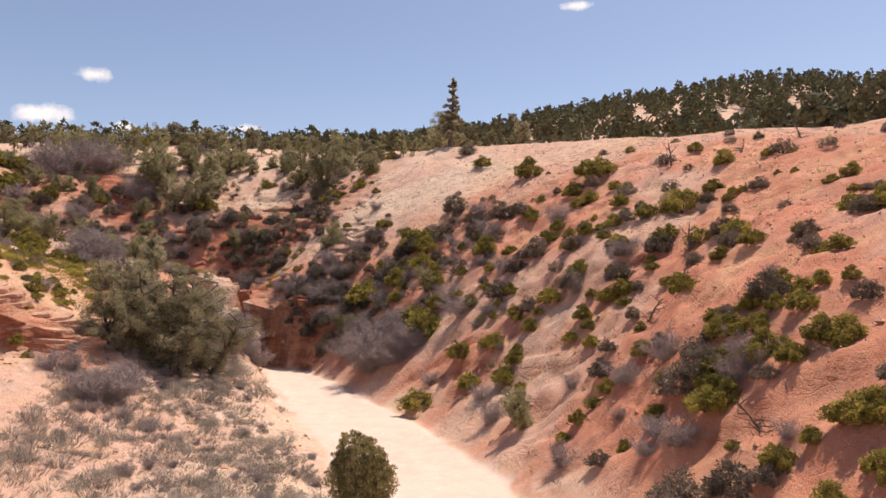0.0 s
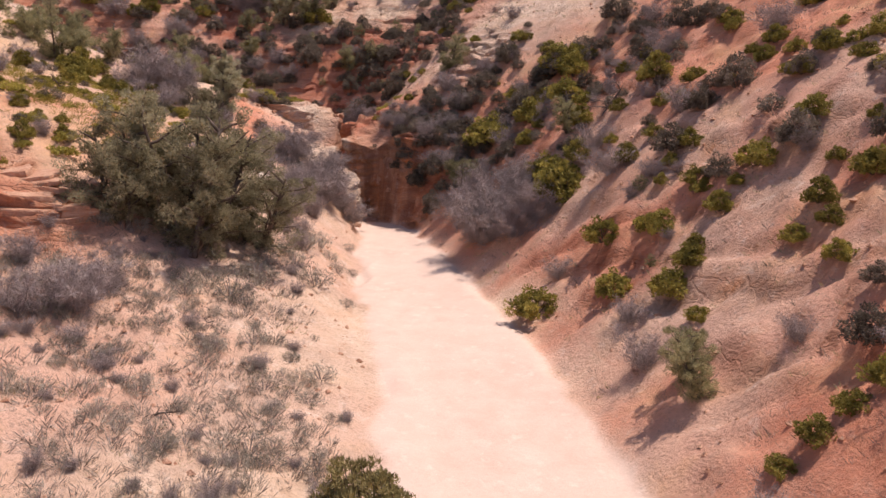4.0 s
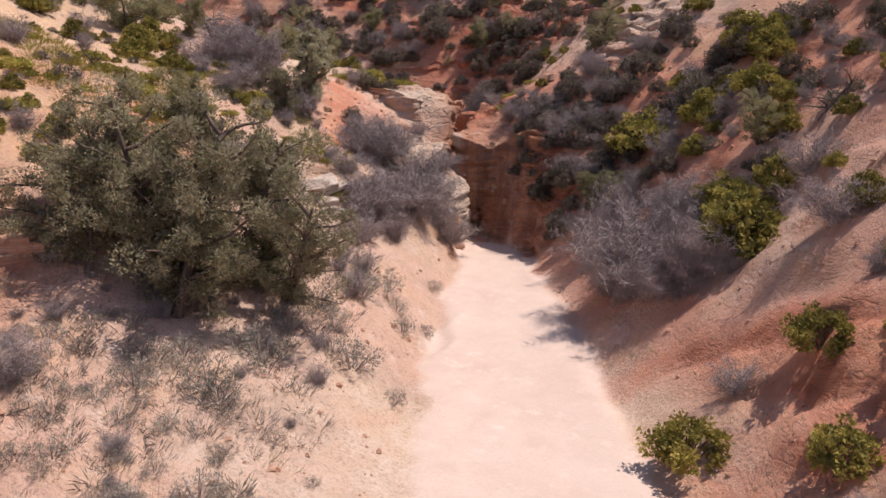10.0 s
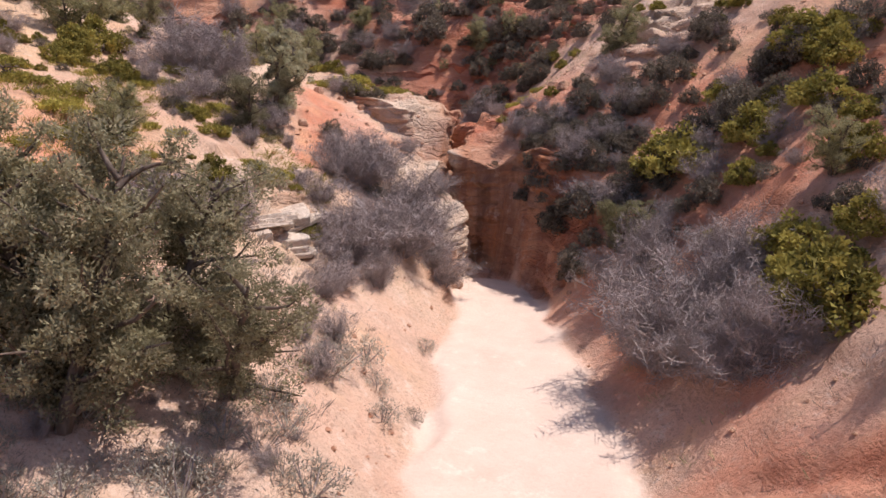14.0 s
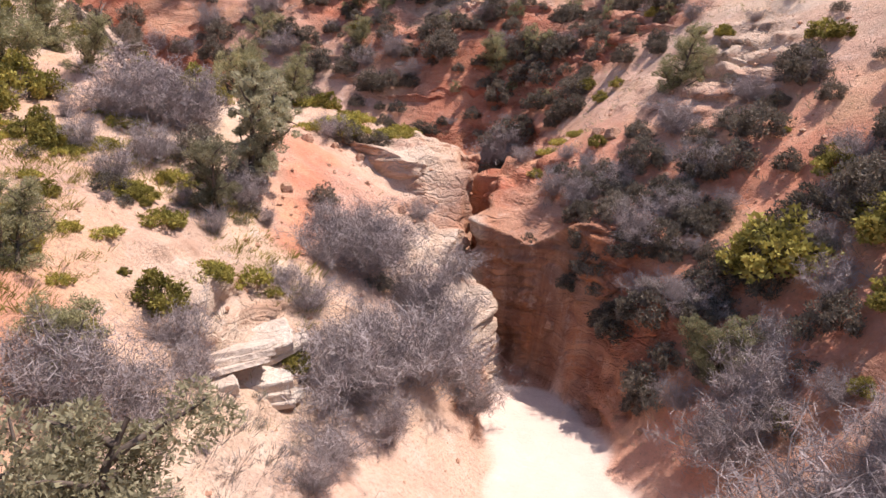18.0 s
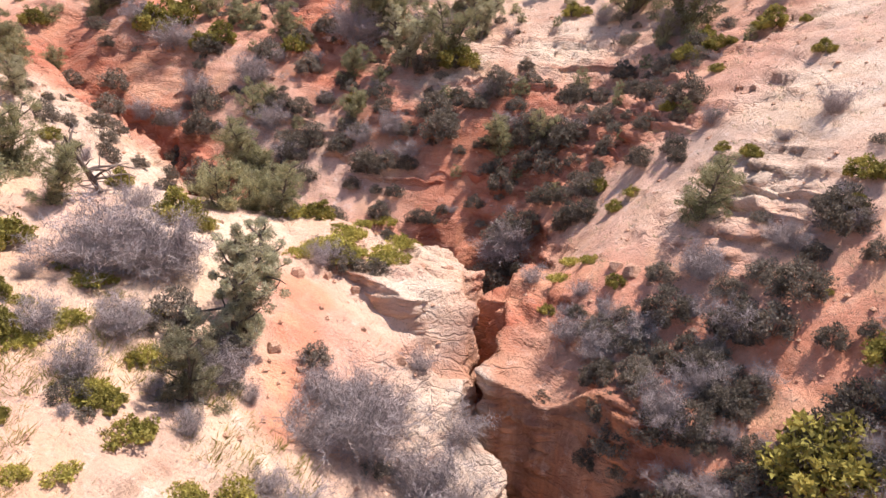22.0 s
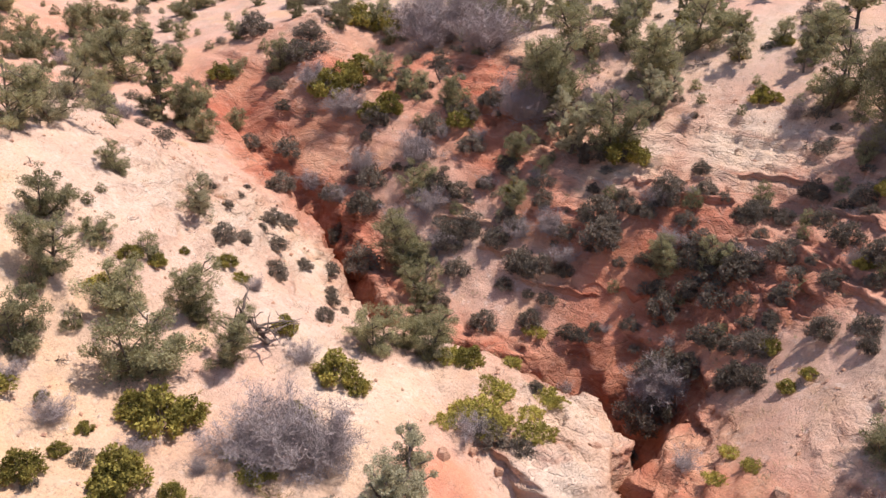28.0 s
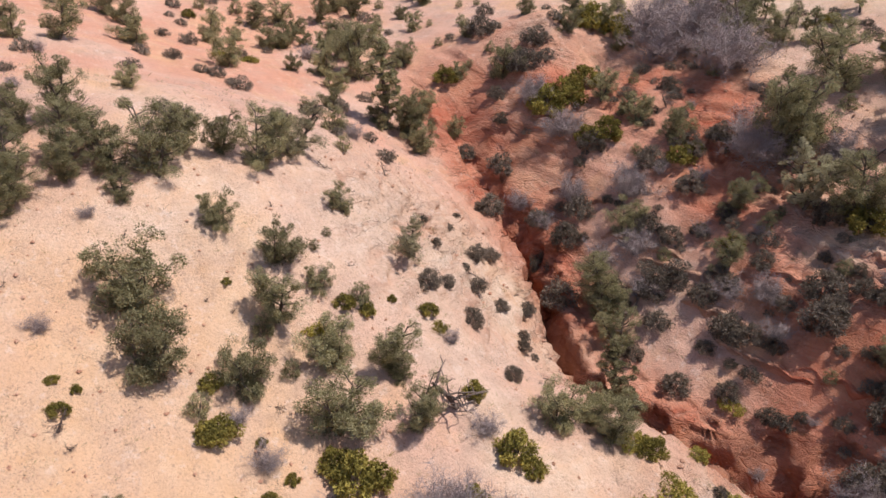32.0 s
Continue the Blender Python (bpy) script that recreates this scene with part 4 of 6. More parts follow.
def make_tree(name, seed, h, wide, label, category, leaf, bark=BARK, limbs=15, bare=0.18, trunks=1, per=40, size=0.17, cone=0.0, hollow=0.25, clump=1.0):
    """A crooked tree: trunk with limbs, and a crown of leafy clumps on their ends."""
    rng = np.random.default_rng(seed)
    wood, tips, rad = Wood(6), [], []
    for k in range(trunks):
        lean = rng.normal(0, 0.13 if trunks == 1 else 0.35, 2)
        trunk = bent(rng, (rng.normal(0, 0.12) * (trunks > 1), rng.normal(0, 0.12) * (trunks > 1), -0.25), (lean[0], lean[1], 1), h * 0.92 + 0.25, 8, 0.09 if cone == 0 else 0.02, 0.06)
        wood.tube(trunk, np.linspace(h * 0.032, h * 0.006, 9))
        for q in range(limbs // trunks):
            f = bare + (0.97 - bare) * (q + rng.uniform(0, 0.9)) / (limbs // trunks)
            p = trunk[0] + 0
            i = min(7, int(f * 8))
            p = trunk[i] + (trunk[i + 1] - trunk[i]) * (f * 8 - i)
            shape = (1 - f) if cone else np.sin(np.pi * np.clip(0.22 + 0.72 * f, 0, 1)) ** 0.7
            ln = wide * shape * rng.uniform(0.65, 1.15) + (0.03 if cone else 0.12) * wide
            a = q * 2.4 + rng.uniform(-0.5, 0.5) + k * 1.7
            limb = bent(rng, p, (np.cos(a), np.sin(a), 0.1 if cone else rng.uniform(0.15, 0.9)), ln, 5, 0.16, 0.03)
            wood.tube(limb, np.linspace(h * 0.013, h * 0.003, 6))
            for s in range(max(2, int(5 * ln / wide) + 1)):
                w = rng.uniform(hollow, 1.0)
                j = min(4, int(w * 5))
                c = limb[j] + (limb[j + 1] - limb[j]) * (w * 5 - j) + rng.normal(0, 0.11 * wide * (0.2 + 0.5 * (1 - f) if cone else 1), 3)
                tips.append(c)
                rad.append(clump * wide * rng.uniform(0.13, 0.26) * (1.15 - 0.75 * f if cone else 1))
    tips = np.array(tips)
    v, f = sprigs(rng, tips, rad, per, size)
    root = new(name)
    tagged(root, label, category)
    part("trunk", wood.mesh("trunk", bark), root)
    tagged(part("crown", mesh_of("crown", v, f, leaf), root), kind="stuff")
    return root


def make_shrub(name, seed, r, h, label, category, leaf, bark=BARK, clumps=26, per=34, size=0.09, slim=0.55, up=0.3):
    """A low leafy shrub: stems from one foot, and a lumpy crown of leaves."""
    rng = np.random.default_rng(seed)
    wood, tips, rad = Wood(4), [], []
    for k in range(clumps):
        a, w = k * 2.4 + rng.uniform(-0.4, 0.4), np.sqrt((k + 0.5) / clumps)
        top = np.array([np.cos(a) * r * w * rng.uniform(0.75, 1.1), np.sin(a) * r * w * rng.uniform(0.75, 1.1), h * (1 - 0.62 * w * w) * rng.uniform(0.6, 1.05)])
        stem = bent(rng, (0, 0, -0.1), top * (0.6, 0.6, 1), np.linalg.norm(top), 3, 0.12)
        stem += (top - stem[-1]) * np.linspace(0, 1, 4)[:, None]
        if k % 2 == 0:
            wood.tube(stem, np.linspace(0.02, 0.006, 4) * max(1, r))
        tips.append(top)
        rad.append(r * rng.uniform(0.2, 0.34))
        if w > 0.5:
            tips.append(top * (0.95, 0.95, 0.4))
            rad.append(r * 0.26)
    v, f = sprigs(rng, tips, rad, per, size, slim, up)
    root = new(name)
    tagged(root, label, category)
    tagged(part("branchwork", wood.mesh("branchwork", bark), root), kind="stuff")
    tagged(part("foliage", mesh_of("foliage", v, f, leaf), root), kind="stuff")
    return root


def make_bare(name, seed, r, h, label, category="shrub", mat=GREY_TWIG, stems=16, forks=6, twigs=5):
    """A leafless shrub: stems that fork into ever thinner twigs."""
    rng = np.random.default_rng(seed)
    wood, fine, ends = Wood(4), Wood(3), []
    for k in range(stems):
        a = k * 2.4 + rng.uniform(-0.4, 0.4)
        spread_out = rng.uniform(0.25, 1.3)
        stem = bent(rng, (0.08 * np.cos(a), 0.08 * np.sin(a), -0.1), (np.cos(a) * spread_out * r / h, np.sin(a) * spread_out * r / h, 1), np.hypot(r * min(1, spread_out), h) * rng.uniform(0.55, 0.9), 5, 0.16)
        wood.tube(stem, np.linspace(0.016, 0.006, 6) * h)
        for q in range(forks):
            i = 1 + q % 5
            fork = bent(rng, stem[i], (stem[i] - stem[i - 1]) / np.linalg.norm(stem[i] - stem[i - 1]) + rng.normal(0, 0.6, 3), 0.40 * h * rng.uniform(0.6, 1.2), 3, 0.22, 0.05)
            fine.tube(fork, np.linspace(0.0065, 0.004, 4) * h)
            ends += [fork[1 + q2 % 3] + rng.normal(0, 0.05 * h, 3) for q2 in range(twigs)]
    v, f = sprigs(rng, ends, np.full(len(ends), 0.14 * h), 8, 0.19 * h, 0.035, 0.4)
    root = new(name)
    tagged(root, label, category)
    tagged(part("branchwork", wood.mesh("branchwork", mat), root), kind="stuff")
    tagged(part("brushwood", fine.mesh("brushwood", mat), root), kind="stuff")
    tagged(part("brush", mesh_of("brush", v, f, mat), root), kind="stuff")
    return root


def make_snag(name, seed, h, label, category="dead tree", lean=0.25, limbs=9):
    """A dead tree: a crooked bleached trunk with broken limbs."""
    rng = np.random.default_rng(seed)
    wood, arms = Wood(6), Wood(4)
    trunk = bent(rng, (0, 0, -0.2), (lean, rng.normal(0, 0.1), 1), h, 7, 0.13)
    wood.tube(trunk, np.linspace(0.045, 0.012, 8) * h)
    for q in range(limbs):
        i = 1 + q % 6
        a = rng.uniform(0, 6.28)
        limb = bent(rng, trunk[i], (np.cos(a), np.sin(a), rng.uniform(-0.1, 0.8)), h * rng.uniform(0.25, 0.6), 5, 0.28)
        arms.tube(limb, np.linspace(0.02, 0.005, 6) * h)
        for s in range(3):
            twig = bent(rng, limb[2 + s % 3], rng.normal(0, 1, 3), h * rng.uniform(0.1, 0.25), 3, 0.25)
            arms.tube(twig, np.linspace(0.009, 0.004, 4) * h)
    root = new(name)
    tagged(root, label, category)
    part("trunk", wood.mesh("trunk", DEAD_WOOD), root)
    tagged(part("branchwork", arms.mesh("branchwork", DEAD_WOOD), root), kind="stuff")
    return root


def make_upright(name, seed, h, wide, label):
    """A dense egg-shaped juniper of many upright plumes."""
    rng = np.random.default_rng(seed)
    wood, tips, rad = Wood(5), [], []
    for k in range(46):
        a, w = k * 2.4, np.sqrt((k + 0.5) / 46)
        top = np.array([np.cos(a) * w * wide * 0.85, np.sin(a) * w * wide * 0.8, h * (1 - 0.38 * w * w) * rng.uniform(0.93, 1.02)])
        stem = np.array([(0, 0, -0.2), top * (0.75, 0.75, 0.15), top * (1.0, 1.0, 0.5), top])
        wood.tube(stem, np.array([0.05, 0.035, 0.02, 0.006]) * h / 3)
        for s in range(9):
            f = 0.14 + 0.86 * s / 8
            c = stem[1] * (1 - f) + top * f + np.array([np.cos(a), np.sin(a), 0]) * wide * 0.28 * np.sin(np.pi * f)
            tips.append(c + rng.normal(0, 0.06 * wide, 3))
            rad.append(wide * 0.185 * (1.15 - 0.5 * f))
    v, f = sprigs(rng, tips, rad, 60, 0.085, 0.3, 1.2)
    root = new(name)
    tagged(root, label, "tree")
    part("trunk", wood.mesh("trunk", BARK), root)
    tagged(part("crown", mesh_of("crown", v, f, UPRIGHT), root), kind="stuff")
    return root


def make_slab(rng, long, deep, thick):
    """One bed of rock: an uneven rounded plate with worn edges."""
    corners = 9
    ca = (np.arange(corners) + rng.uniform(-0.32, 0.32, corners)) * 2 * np.pi / corners
    cr = rng.uniform(0.82, 1.12, corners) * (np.abs(np.cos(ca)) ** 4 + np.abs(np.sin(ca)) ** 4) ** -0.25
    corner = np.stack([np.cos(ca) * cr, np.sin(ca) * cr], 1)
    n = corners * 4
    outline = np.concatenate([corner[k] + (corner[(k + 1) % corners] - corner[k]) * np.arange(4)[:, None] / 4 for k in range(corners)]) + rng.normal(0, 0.018, (n, 2))
    r = np.hypot(*outline.T)
    c, s = outline.T / r
    rings = []
    for scale, z in ((0.95, 0.0), (1.0, 0.12), (0.985, 0.82), (0.95, 0.97), (0.5, 1.0)):
        jitter = 1 + rng.normal(0, 0.012, n)
        rings.append(np.stack([c * r * scale * jitter * long / 2, s * r * scale * jitter * deep / 2, z * thick + rng.normal(0, 0.02 * thick, n)], 1))
    v = np.concatenate(rings + [[[0, 0, thick]], [[0, 0, 0]]])
    q = np.arange(n)
    w = (q + 1) % n
    f = [np.stack([k * n + q, k * n + w, (k + 1) * n + w, (k + 1) * n + q], 1) for k in range(4)]
    top = np.stack([4 * n + q, 4 * n + w, np.full(n, 5 * n), np.full(n, 5 * n)], 1)
    faces = [tuple(t) for t in np.concatenate(f)] + [tuple(t[:3]) for t in top] + [(w[k], q[k], 5 * n + 1) for k in range(n)]
    return v, faces


def make_boulder(name, seed, label):
    """A broken block: a lumpy ball cut flat along its joints."""
    rng = np.random.default_rng(seed)
    n = 7
    t = np.linspace(-1, 1, n)
    a, b = np.meshgrid(t, t, indexing="ij")
    one = np.ones_like(a)
    v, f = [], []
    for k, face in enumerate(((a, b, one), (b, a, -one), (one, a, b), (-one, b, a), (b, one, a), (a, -one, b))):
        p = np.stack(face, 2).reshape(-1, 3)
        v.append(p / np.linalg.norm(p, axis=1)[:, None])
        for i in range(n - 1):
            for j in range(n - 1):
                q = k * n * n + i * n + j
                f.append((q, q + n, q + n + 1, q + 1))
    v = np.concatenate(v) * np.array([1.0, 0.8, 0.62])
    for axis in ((1, 0.2, 0.1), (-1, 0.1, 0.15), (0.2, 1, 0.05), (0.1, -1, 0.2), (0.1, 0.1, 1), (0, 0, -1), (0.7, 0.6, 0.4), (-0.6, 0.7, 0.5), (0.5, -0.7, 0.6)):
        d = np.array(axis) + rng.normal(0, 0.12, 3)
        d /= np.linalg.norm(d)
        over = v @ d - rng.uniform(0.42, 0.6) * np.linalg.norm(d * np.array([1.25, 1.0, 0.85]))
        v = v - np.maximum(over, 0)[:, None] * d
    wob = np.stack([np.sin(v[:, 1] * 9 + seed), np.sin(v[:, 2] * 11 + seed), np.sin(v[:, 0] * 10 + seed)], 1)
    v = v + 0.022 * wob + np.array([0, 0, 0.25])
    key, back = np.unique(np.round(v, 4), axis=0, return_inverse=True)
    root = new(name, mesh_of(name, key, np.asarray(back).ravel()[np.array(f)], RED_STONE))
    return tagged(root, label, "rock")


def ledge(x, y, heading, long, deep, beds, mat, label, sink=0.5, tilt=4):
    """An outcrop of stacked beds, each a slab of its own, let into the slope."""
    rng = np.random.default_rng(int(abs(x * 131 + y * 17)))
    root = new("rock_outcrop")
    root.matrix_basis = pose(x, y, ground_at(x, y) - sink, rng.uniform(-tilt, tilt), rng.uniform(-tilt, tilt), heading)
    z = 0.0
    for k in range(beds):
        thick = rng.uniform(0.14, 0.3)
        shrink = 1 - 0.10 * k
        v, faces = make_slab(rng, long * shrink * rng.uniform(0.85, 1.1), deep * shrink * rng.uniform(0.85, 1.1), thick)
        v = v + np.array([rng.normal(0, 0.05 * long), 0.06 * deep * k + rng.normal(0, 0.05 * deep), z])
        me = bpy.data.meshes.new("slab")
        me.from_pydata(v.tolist(), [], faces)
        me.materials.append(mat)
        part("slab", me, root)
        z += thick * 0.93
    return tagged(root, label, "rock", "sandstone outcrops")


KIT = {
    "upright": [make_upright("juniper_tree", 35, 3.0, 1.02, "dense upright olive-green juniper beside the wash")],
    "juniper": [make_tree("juniper_tree", s, 4.0, 1.55, "green juniper tree with a dense rounded crown on sand", "tree", JUNIPER, limbs=30, bare=0.05, trunks=2, per=250, size=0.062, hollow=0.1) for s in (1, 2, 3)],
    "pinyon": [make_tree("pinyon_pine", s, 4.0, 1.45, "grey-green pinyon pine with an open crown and crooked trunk", "tree", PINYON, limbs=30, bare=0.05, trunks=2, per=170, size=0.07, hollow=0.15, clump=1.15) for s in (11, 12, 13)],
    "feathery": [make_tree("pinyon_pine", 14, 5.0, 1.35, "tall grey-green pinyon with a dense feathery crown", "tree", FEATHERY, limbs=44, bare=0.02, trunks=2, per=230, size=0.075, hollow=0.05)],
    "slim": [make_tree("pinyon_pine", s, 6.0, 0.95, "tall slender sparse pinyon with a thin trunk", "tree", PINYON, limbs=34, bare=0.12, per=120, size=0.085, hollow=0.2) for s in (17, 18)],
    "far_juniper": [make_tree("juniper_tree", s, 4.0, 1.75, "dark green juniper tree on the wooded plateau", "tree", JUNIPER, limbs=16, bare=0.08, per=24, size=0.28) for s in (5, 6)],
    "far_pinyon": [make_tree("pinyon_pine", s, 4.0, 1.35, "grey-green pinyon pine on the wooded plateau", "tree", PINYON, limbs=14, bare=0.22, per=24, size=0.25, hollow=0.4) for s in (15, 16)],
    "bushy": [make_tree("juniper_bush", s, 2.4, 1.25, "bushy many-stemmed juniper on pale sand", "tree", PINYON, limbs=27, bare=0.03, trunks=3, per=130, size=0.08, hollow=0.08, clump=1.25) for s in (21, 22)],
    "pine": [make_tree("ponderosa_pine", 31, 9.0, 2.3, "tall lone pine standing on the ridge", "tree", JUNIPER, limbs=40, bare=0.12, per=40, size=0.26, cone=1.0, clump=0.62)],
    "oak": [make_shrub("scrub_oak", s, 0.9, 1.2, "dark green rounded scrub oak on a rocky slope", "shrub", OAK, size=0.085, clumps=32, per=76) for s in (41, 42, 43)],
    "manzanita": [make_shrub("manzanita_bush", s, 0.66, 0.85, "yellow-green manzanita bush with dark lower leaves", "shrub", MANZANITA, size=0.07, slim=0.75, clumps=28, per=64) for s in (51, 52, 53)],
    "mat": [make_shrub("manzanita_mat", s, 0.8, 0.3, "low spreading yellow-green mat of manzanita", "shrub", YELLOW_MAT, size=0.09, slim=0.7, clumps=26, per=36) for s in (61, 62)],
    "bare": [make_bare("bare_shrub", s, 1.0, 1.3, "leafless grey-purple shrub with fine tangled twigs") for s in (71, 72, 73)],
    "thicket": [make_bare("bare_thicket", s, 1.05, 1.3, "dense leafless grey-purple thicket of tangled twigs", stems=22, forks=8, twigs=6) for s in (74, 75)],
    "blackbrush": [make_shrub("blackbrush", s, 0.5, 0.55, "low rounded grey-brown blackbrush on the slope", "shrub", BLACKBRUSH, size=0.06, slim=0.4, clumps=20, per=50) for s in (111, 112, 113)],
    "cliffrose": [make_shrub("cliffrose_bush", s, 0.55, 1.2, "tall olive-grey cliffrose bush with upright stems", "shrub", PINYON, size=0.06, slim=0.4, clumps=26, per=60, up=0.9) for s in (121, 122, 123)],
    "sage": [make_shrub("sagebrush", s, 0.45, 0.5, "small grey-green sagebrush on pale sand", "shrub", SAGE, GREY_TWIG, clumps=18, per=32, size=0.055, slim=0.22, up=0.9) for s in (81, 82, 83)],
    "deadfall": [make_snag("fallen_branch", s, 1.6, "dark dead branch lying on the sand", "fallen branch", 3.0, 7) for s in (95, 96, 97)],
    "boulder": [make_boulder("boulder", s, "angular block of pink sandstone lying on the slope") for s in (101, 102, 103, 104)],
    "snag": [make_snag("dead_snag", s, 2.2, "bleached dead tree with twisted broken limbs") for s in (91, 92)],
}
KIT_HEIGHT = {"thicket": 1.3, "feathery": 5.0, "slim": 6.0, "far_juniper": 4.0, "far_pinyon": 4.0, "upright": 3.0, "juniper": 4.0, "pinyon": 4.0, "bushy": 2.4, "pine": 9.0, "oak": 1.2, "manzanita": 0.85, "mat": 0.3, "bare": 1.3, "sage": 0.5, "snag": 2.2, "blackbrush": 0.55, "cliffrose": 1.2, "deadfall": 1.0, "boulder": 1.0}
USED = set()
TREE_SPOTS = []
PLANT_RNG = random.Random(5)


def plant(kind, spots, group="", label=""):
    """Stand plants of a kind at (x, y, height), each turned and shaped a little differently."""
    lands = height(np.array([s[0] for s in spots]), np.array([s[1] for s in spots]))
    for (x, y, h), land in zip(spots, lands):
        if kind in ("juniper", "pinyon", "feathery", "slim", "bushy", "far_pinyon", "far_juniper"):
            TREE_SPOTS.append((x, y, h))
        k = PLANT_RNG.randrange(len(KIT[kind]))
        s = h / KIT_HEIGHT[kind]
        src = KIT[kind][k]
        m = pose(x, y, float(land) - 0.04, PLANT_RNG.uniform(-5, 5), PLANT_RNG.uniform(-5, 5), PLANT_RNG.uniform(0, 360)) @ Matrix.Diagonal((s * PLANT_RNG.uniform(0.9, 1.15), s * PLANT_RNG.uniform(0.9, 1.15), s, 1))
        if (kind, k) in USED:
            ob = copy_thing(src, m @ Matrix.Diagonal((1 / src.scale[0], 1 / src.scale[1], 1 / src.scale[2], 1)))
        else:
            src.matrix_basis = m
            USED.add((kind, k))
            ob = src
        tagged(ob, label, "", group)

# ---- plants, place by place: x, y, height ----
plant("bare", [(-26.9, 72.9, 0.7), (-24.3, 74.6, 1.4), (-38.5, 78.3, 0.9), (-43, 78.9, 0.9), (-53.3, 77, 1.4), (-40.9, 80.1, 0.9)], "bare shrubs on the far canyon slope")
plant("thicket", [(-50.3, 76.8, 1.8), (-54.2, 76.7, 1.6), (-18.3, 86.4, 1.5), (-39.6, 83.1, 2.7), (-38.8, 84.1, 1.9), (-36.1, 86.2, 1.6)], "bare shrubs on the far canyon slope")
plant("manzanita", [(-18.8, 74.3, 0.7), (-16.4, 77.7, 0.6), (-36.4, 78.6, 0.8), (-62.7, 74.5, 1.3), (-16.8, 82.5, 0.9), (-48.5, 77.3, 1), (-52.7, 76.9, 1.8), (-47.6, 78.4, 1.4), (-42.5, 80, 1.1), (-31, 82.5, 1.6), (-52.6, 78.6, 1.9), (-42.3, 81.2, 0.7), (-54.1, 81.7, 1.6)], "manzanitas on the far canyon slope")
plant("mat", [(-31, 74, 0.3)], "manzanita mats on the far canyon slope")
plant("oak", [(-24, 72.5, 1), (-20.1, 73, 0.7), (-23.8, 73.4, 1.7), (-48.7, 69.7, 1.2), (-42.2, 71.1, 1.6), (-33.7, 72.6, 1), (-36.7, 72.1, 0.9), (-29.1, 74.4, 0.8), (-31.5, 74.1, 0.9), (-21.9, 75.6, 1.1), (-19.4, 75.9, 0.6), (-45.4, 72, 1.3), (-28, 75.2, 0.5), (-17.4, 76.9, 0.8), (-36.9, 73.9, 1), (-26.3, 75.9, 0.7), (-33.9, 74.7, 0.7), (-19.3, 77.1, 0.8), (-21.1, 77.3, 0.7), (-47.1, 72.7, 1), (-38.4, 74.7, 1.2), (-16.6, 78.3, 0.6), (-32.3, 76.1, 1), (-31, 76.3, 0.8), (-23.2, 77.7, 1.6), (-25.6, 77.4, 0.9), (-18.7, 78.4, 0.5), (-55.6, 72.2, 1), (-35.8, 76.2, 1.1), (-37.6, 75.8, 1)], "scrub oaks on the far canyon slope")
plant("oak", [(-21.6, 78.8, 0.9), (-26.8, 78.1, 0.8), (-52.4, 73.1, 1.3), (-45.3, 74.6, 1.4), (-24.7, 78.6, 1.1), (-31.8, 77.6, 0.8), (-29.5, 78.3, 1.2), (-35, 77.2, 0.9), (-24.4, 79.3, 1.2), (-22.9, 79.8, 0.7), (-30.5, 78.7, 1.5), (-41, 76.6, 1.1), (-39.6, 77.1, 1), (-28, 79.6, 0.9), (-17.2, 81.1, 0.6), (-25.7, 80, 0.8), (-29, 79.6, 0.9), (-21.9, 80.9, 0.6), (-34.3, 78.8, 1), (-54.9, 74.7, 0.8), (-19.3, 81.5, 0.8), (-27.2, 80.4, 1.1), (-38.5, 78.3, 0.8), (-23.1, 81.5, 1), (-21.3, 82.4, 0.8), (-17.8, 82.8, 1), (-22.5, 82.4, 1), (-57.4, 75.8, 0.9), (-26.6, 83.4, 0.8), (-33.2, 82.3, 1.3)], "scrub oaks on the far canyon slope")
plant("oak", [(-57.5, 78.2, 1.6), (-41.7, 82.7, 1.2), (-65.2, 79.4, 1.6), (-59.3, 80.7, 1.4), (-21.1, 88.6, 0.4), (-29.6, 88.7, 0.4)], "scrub oaks on the far canyon slope")
plant("pinyon", [(-58.2, 68, 3.3), (-84.6, 67.7, 2.6), (-40.1, 72.8, 3.7), (-67.1, 69, 4.8), (-75.2, 69.8, 2.7), (-25.6, 78.2, 2.5), (-83.1, 71.6, 3.2), (-42, 75.4, 2.8), (-35.6, 79.8, 1.6), (-38, 80, 2.5), (-83.6, 75.8, 2.6), (-32.8, 82.9, 4.1), (-46.7, 80.1, 2.3), (-18.9, 85.5, 2.3), (-44.3, 80.7, 2.5), (-48.1, 79.9, 1.8), (-74.1, 77.7, 2.2), (-50.2, 79.9, 2.3), (-17.7, 86.7, 5.7), (-38.4, 84.3, 5.6), (-37.4, 85.5, 5.2)], "pinyons on the far canyon slope")
plant("snag", [(-38.5, 72.6, 2.9), (-46.1, 82.1, 1.4), (-34.7, 87.1, 2.2)], "dead trees on the far canyon slope")
plant("bare", [(-15.2, 30.6, 1.3), (-17.1, 31.2, 1), (-16.7, 32.4, 1), (-14.7, 33.5, 1.2), (-13.6, 44.6, 0.9), (-14.2, 46.1, 0.9), (-18.6, 45.8, 1.3), (-19.3, 47.6, 1), (-16.4, 49.3, 1.2), (-16.1, 51.1, 1.4), (-15.7, 55.2, 1.4)], "bare shrubs on the left bank of the wash")
plant("thicket", [(-14.5, 31.8, 1.5), (-19.3, 44.9, 1.7), (-17.6, 51.6, 2.1), (-16.8, 53.6, 2.2)], "bare shrubs on the left bank of the wash")
plant("bushy", [(-20.2, 45.2, 1.4)], "bushy junipers on the left bank of the wash")
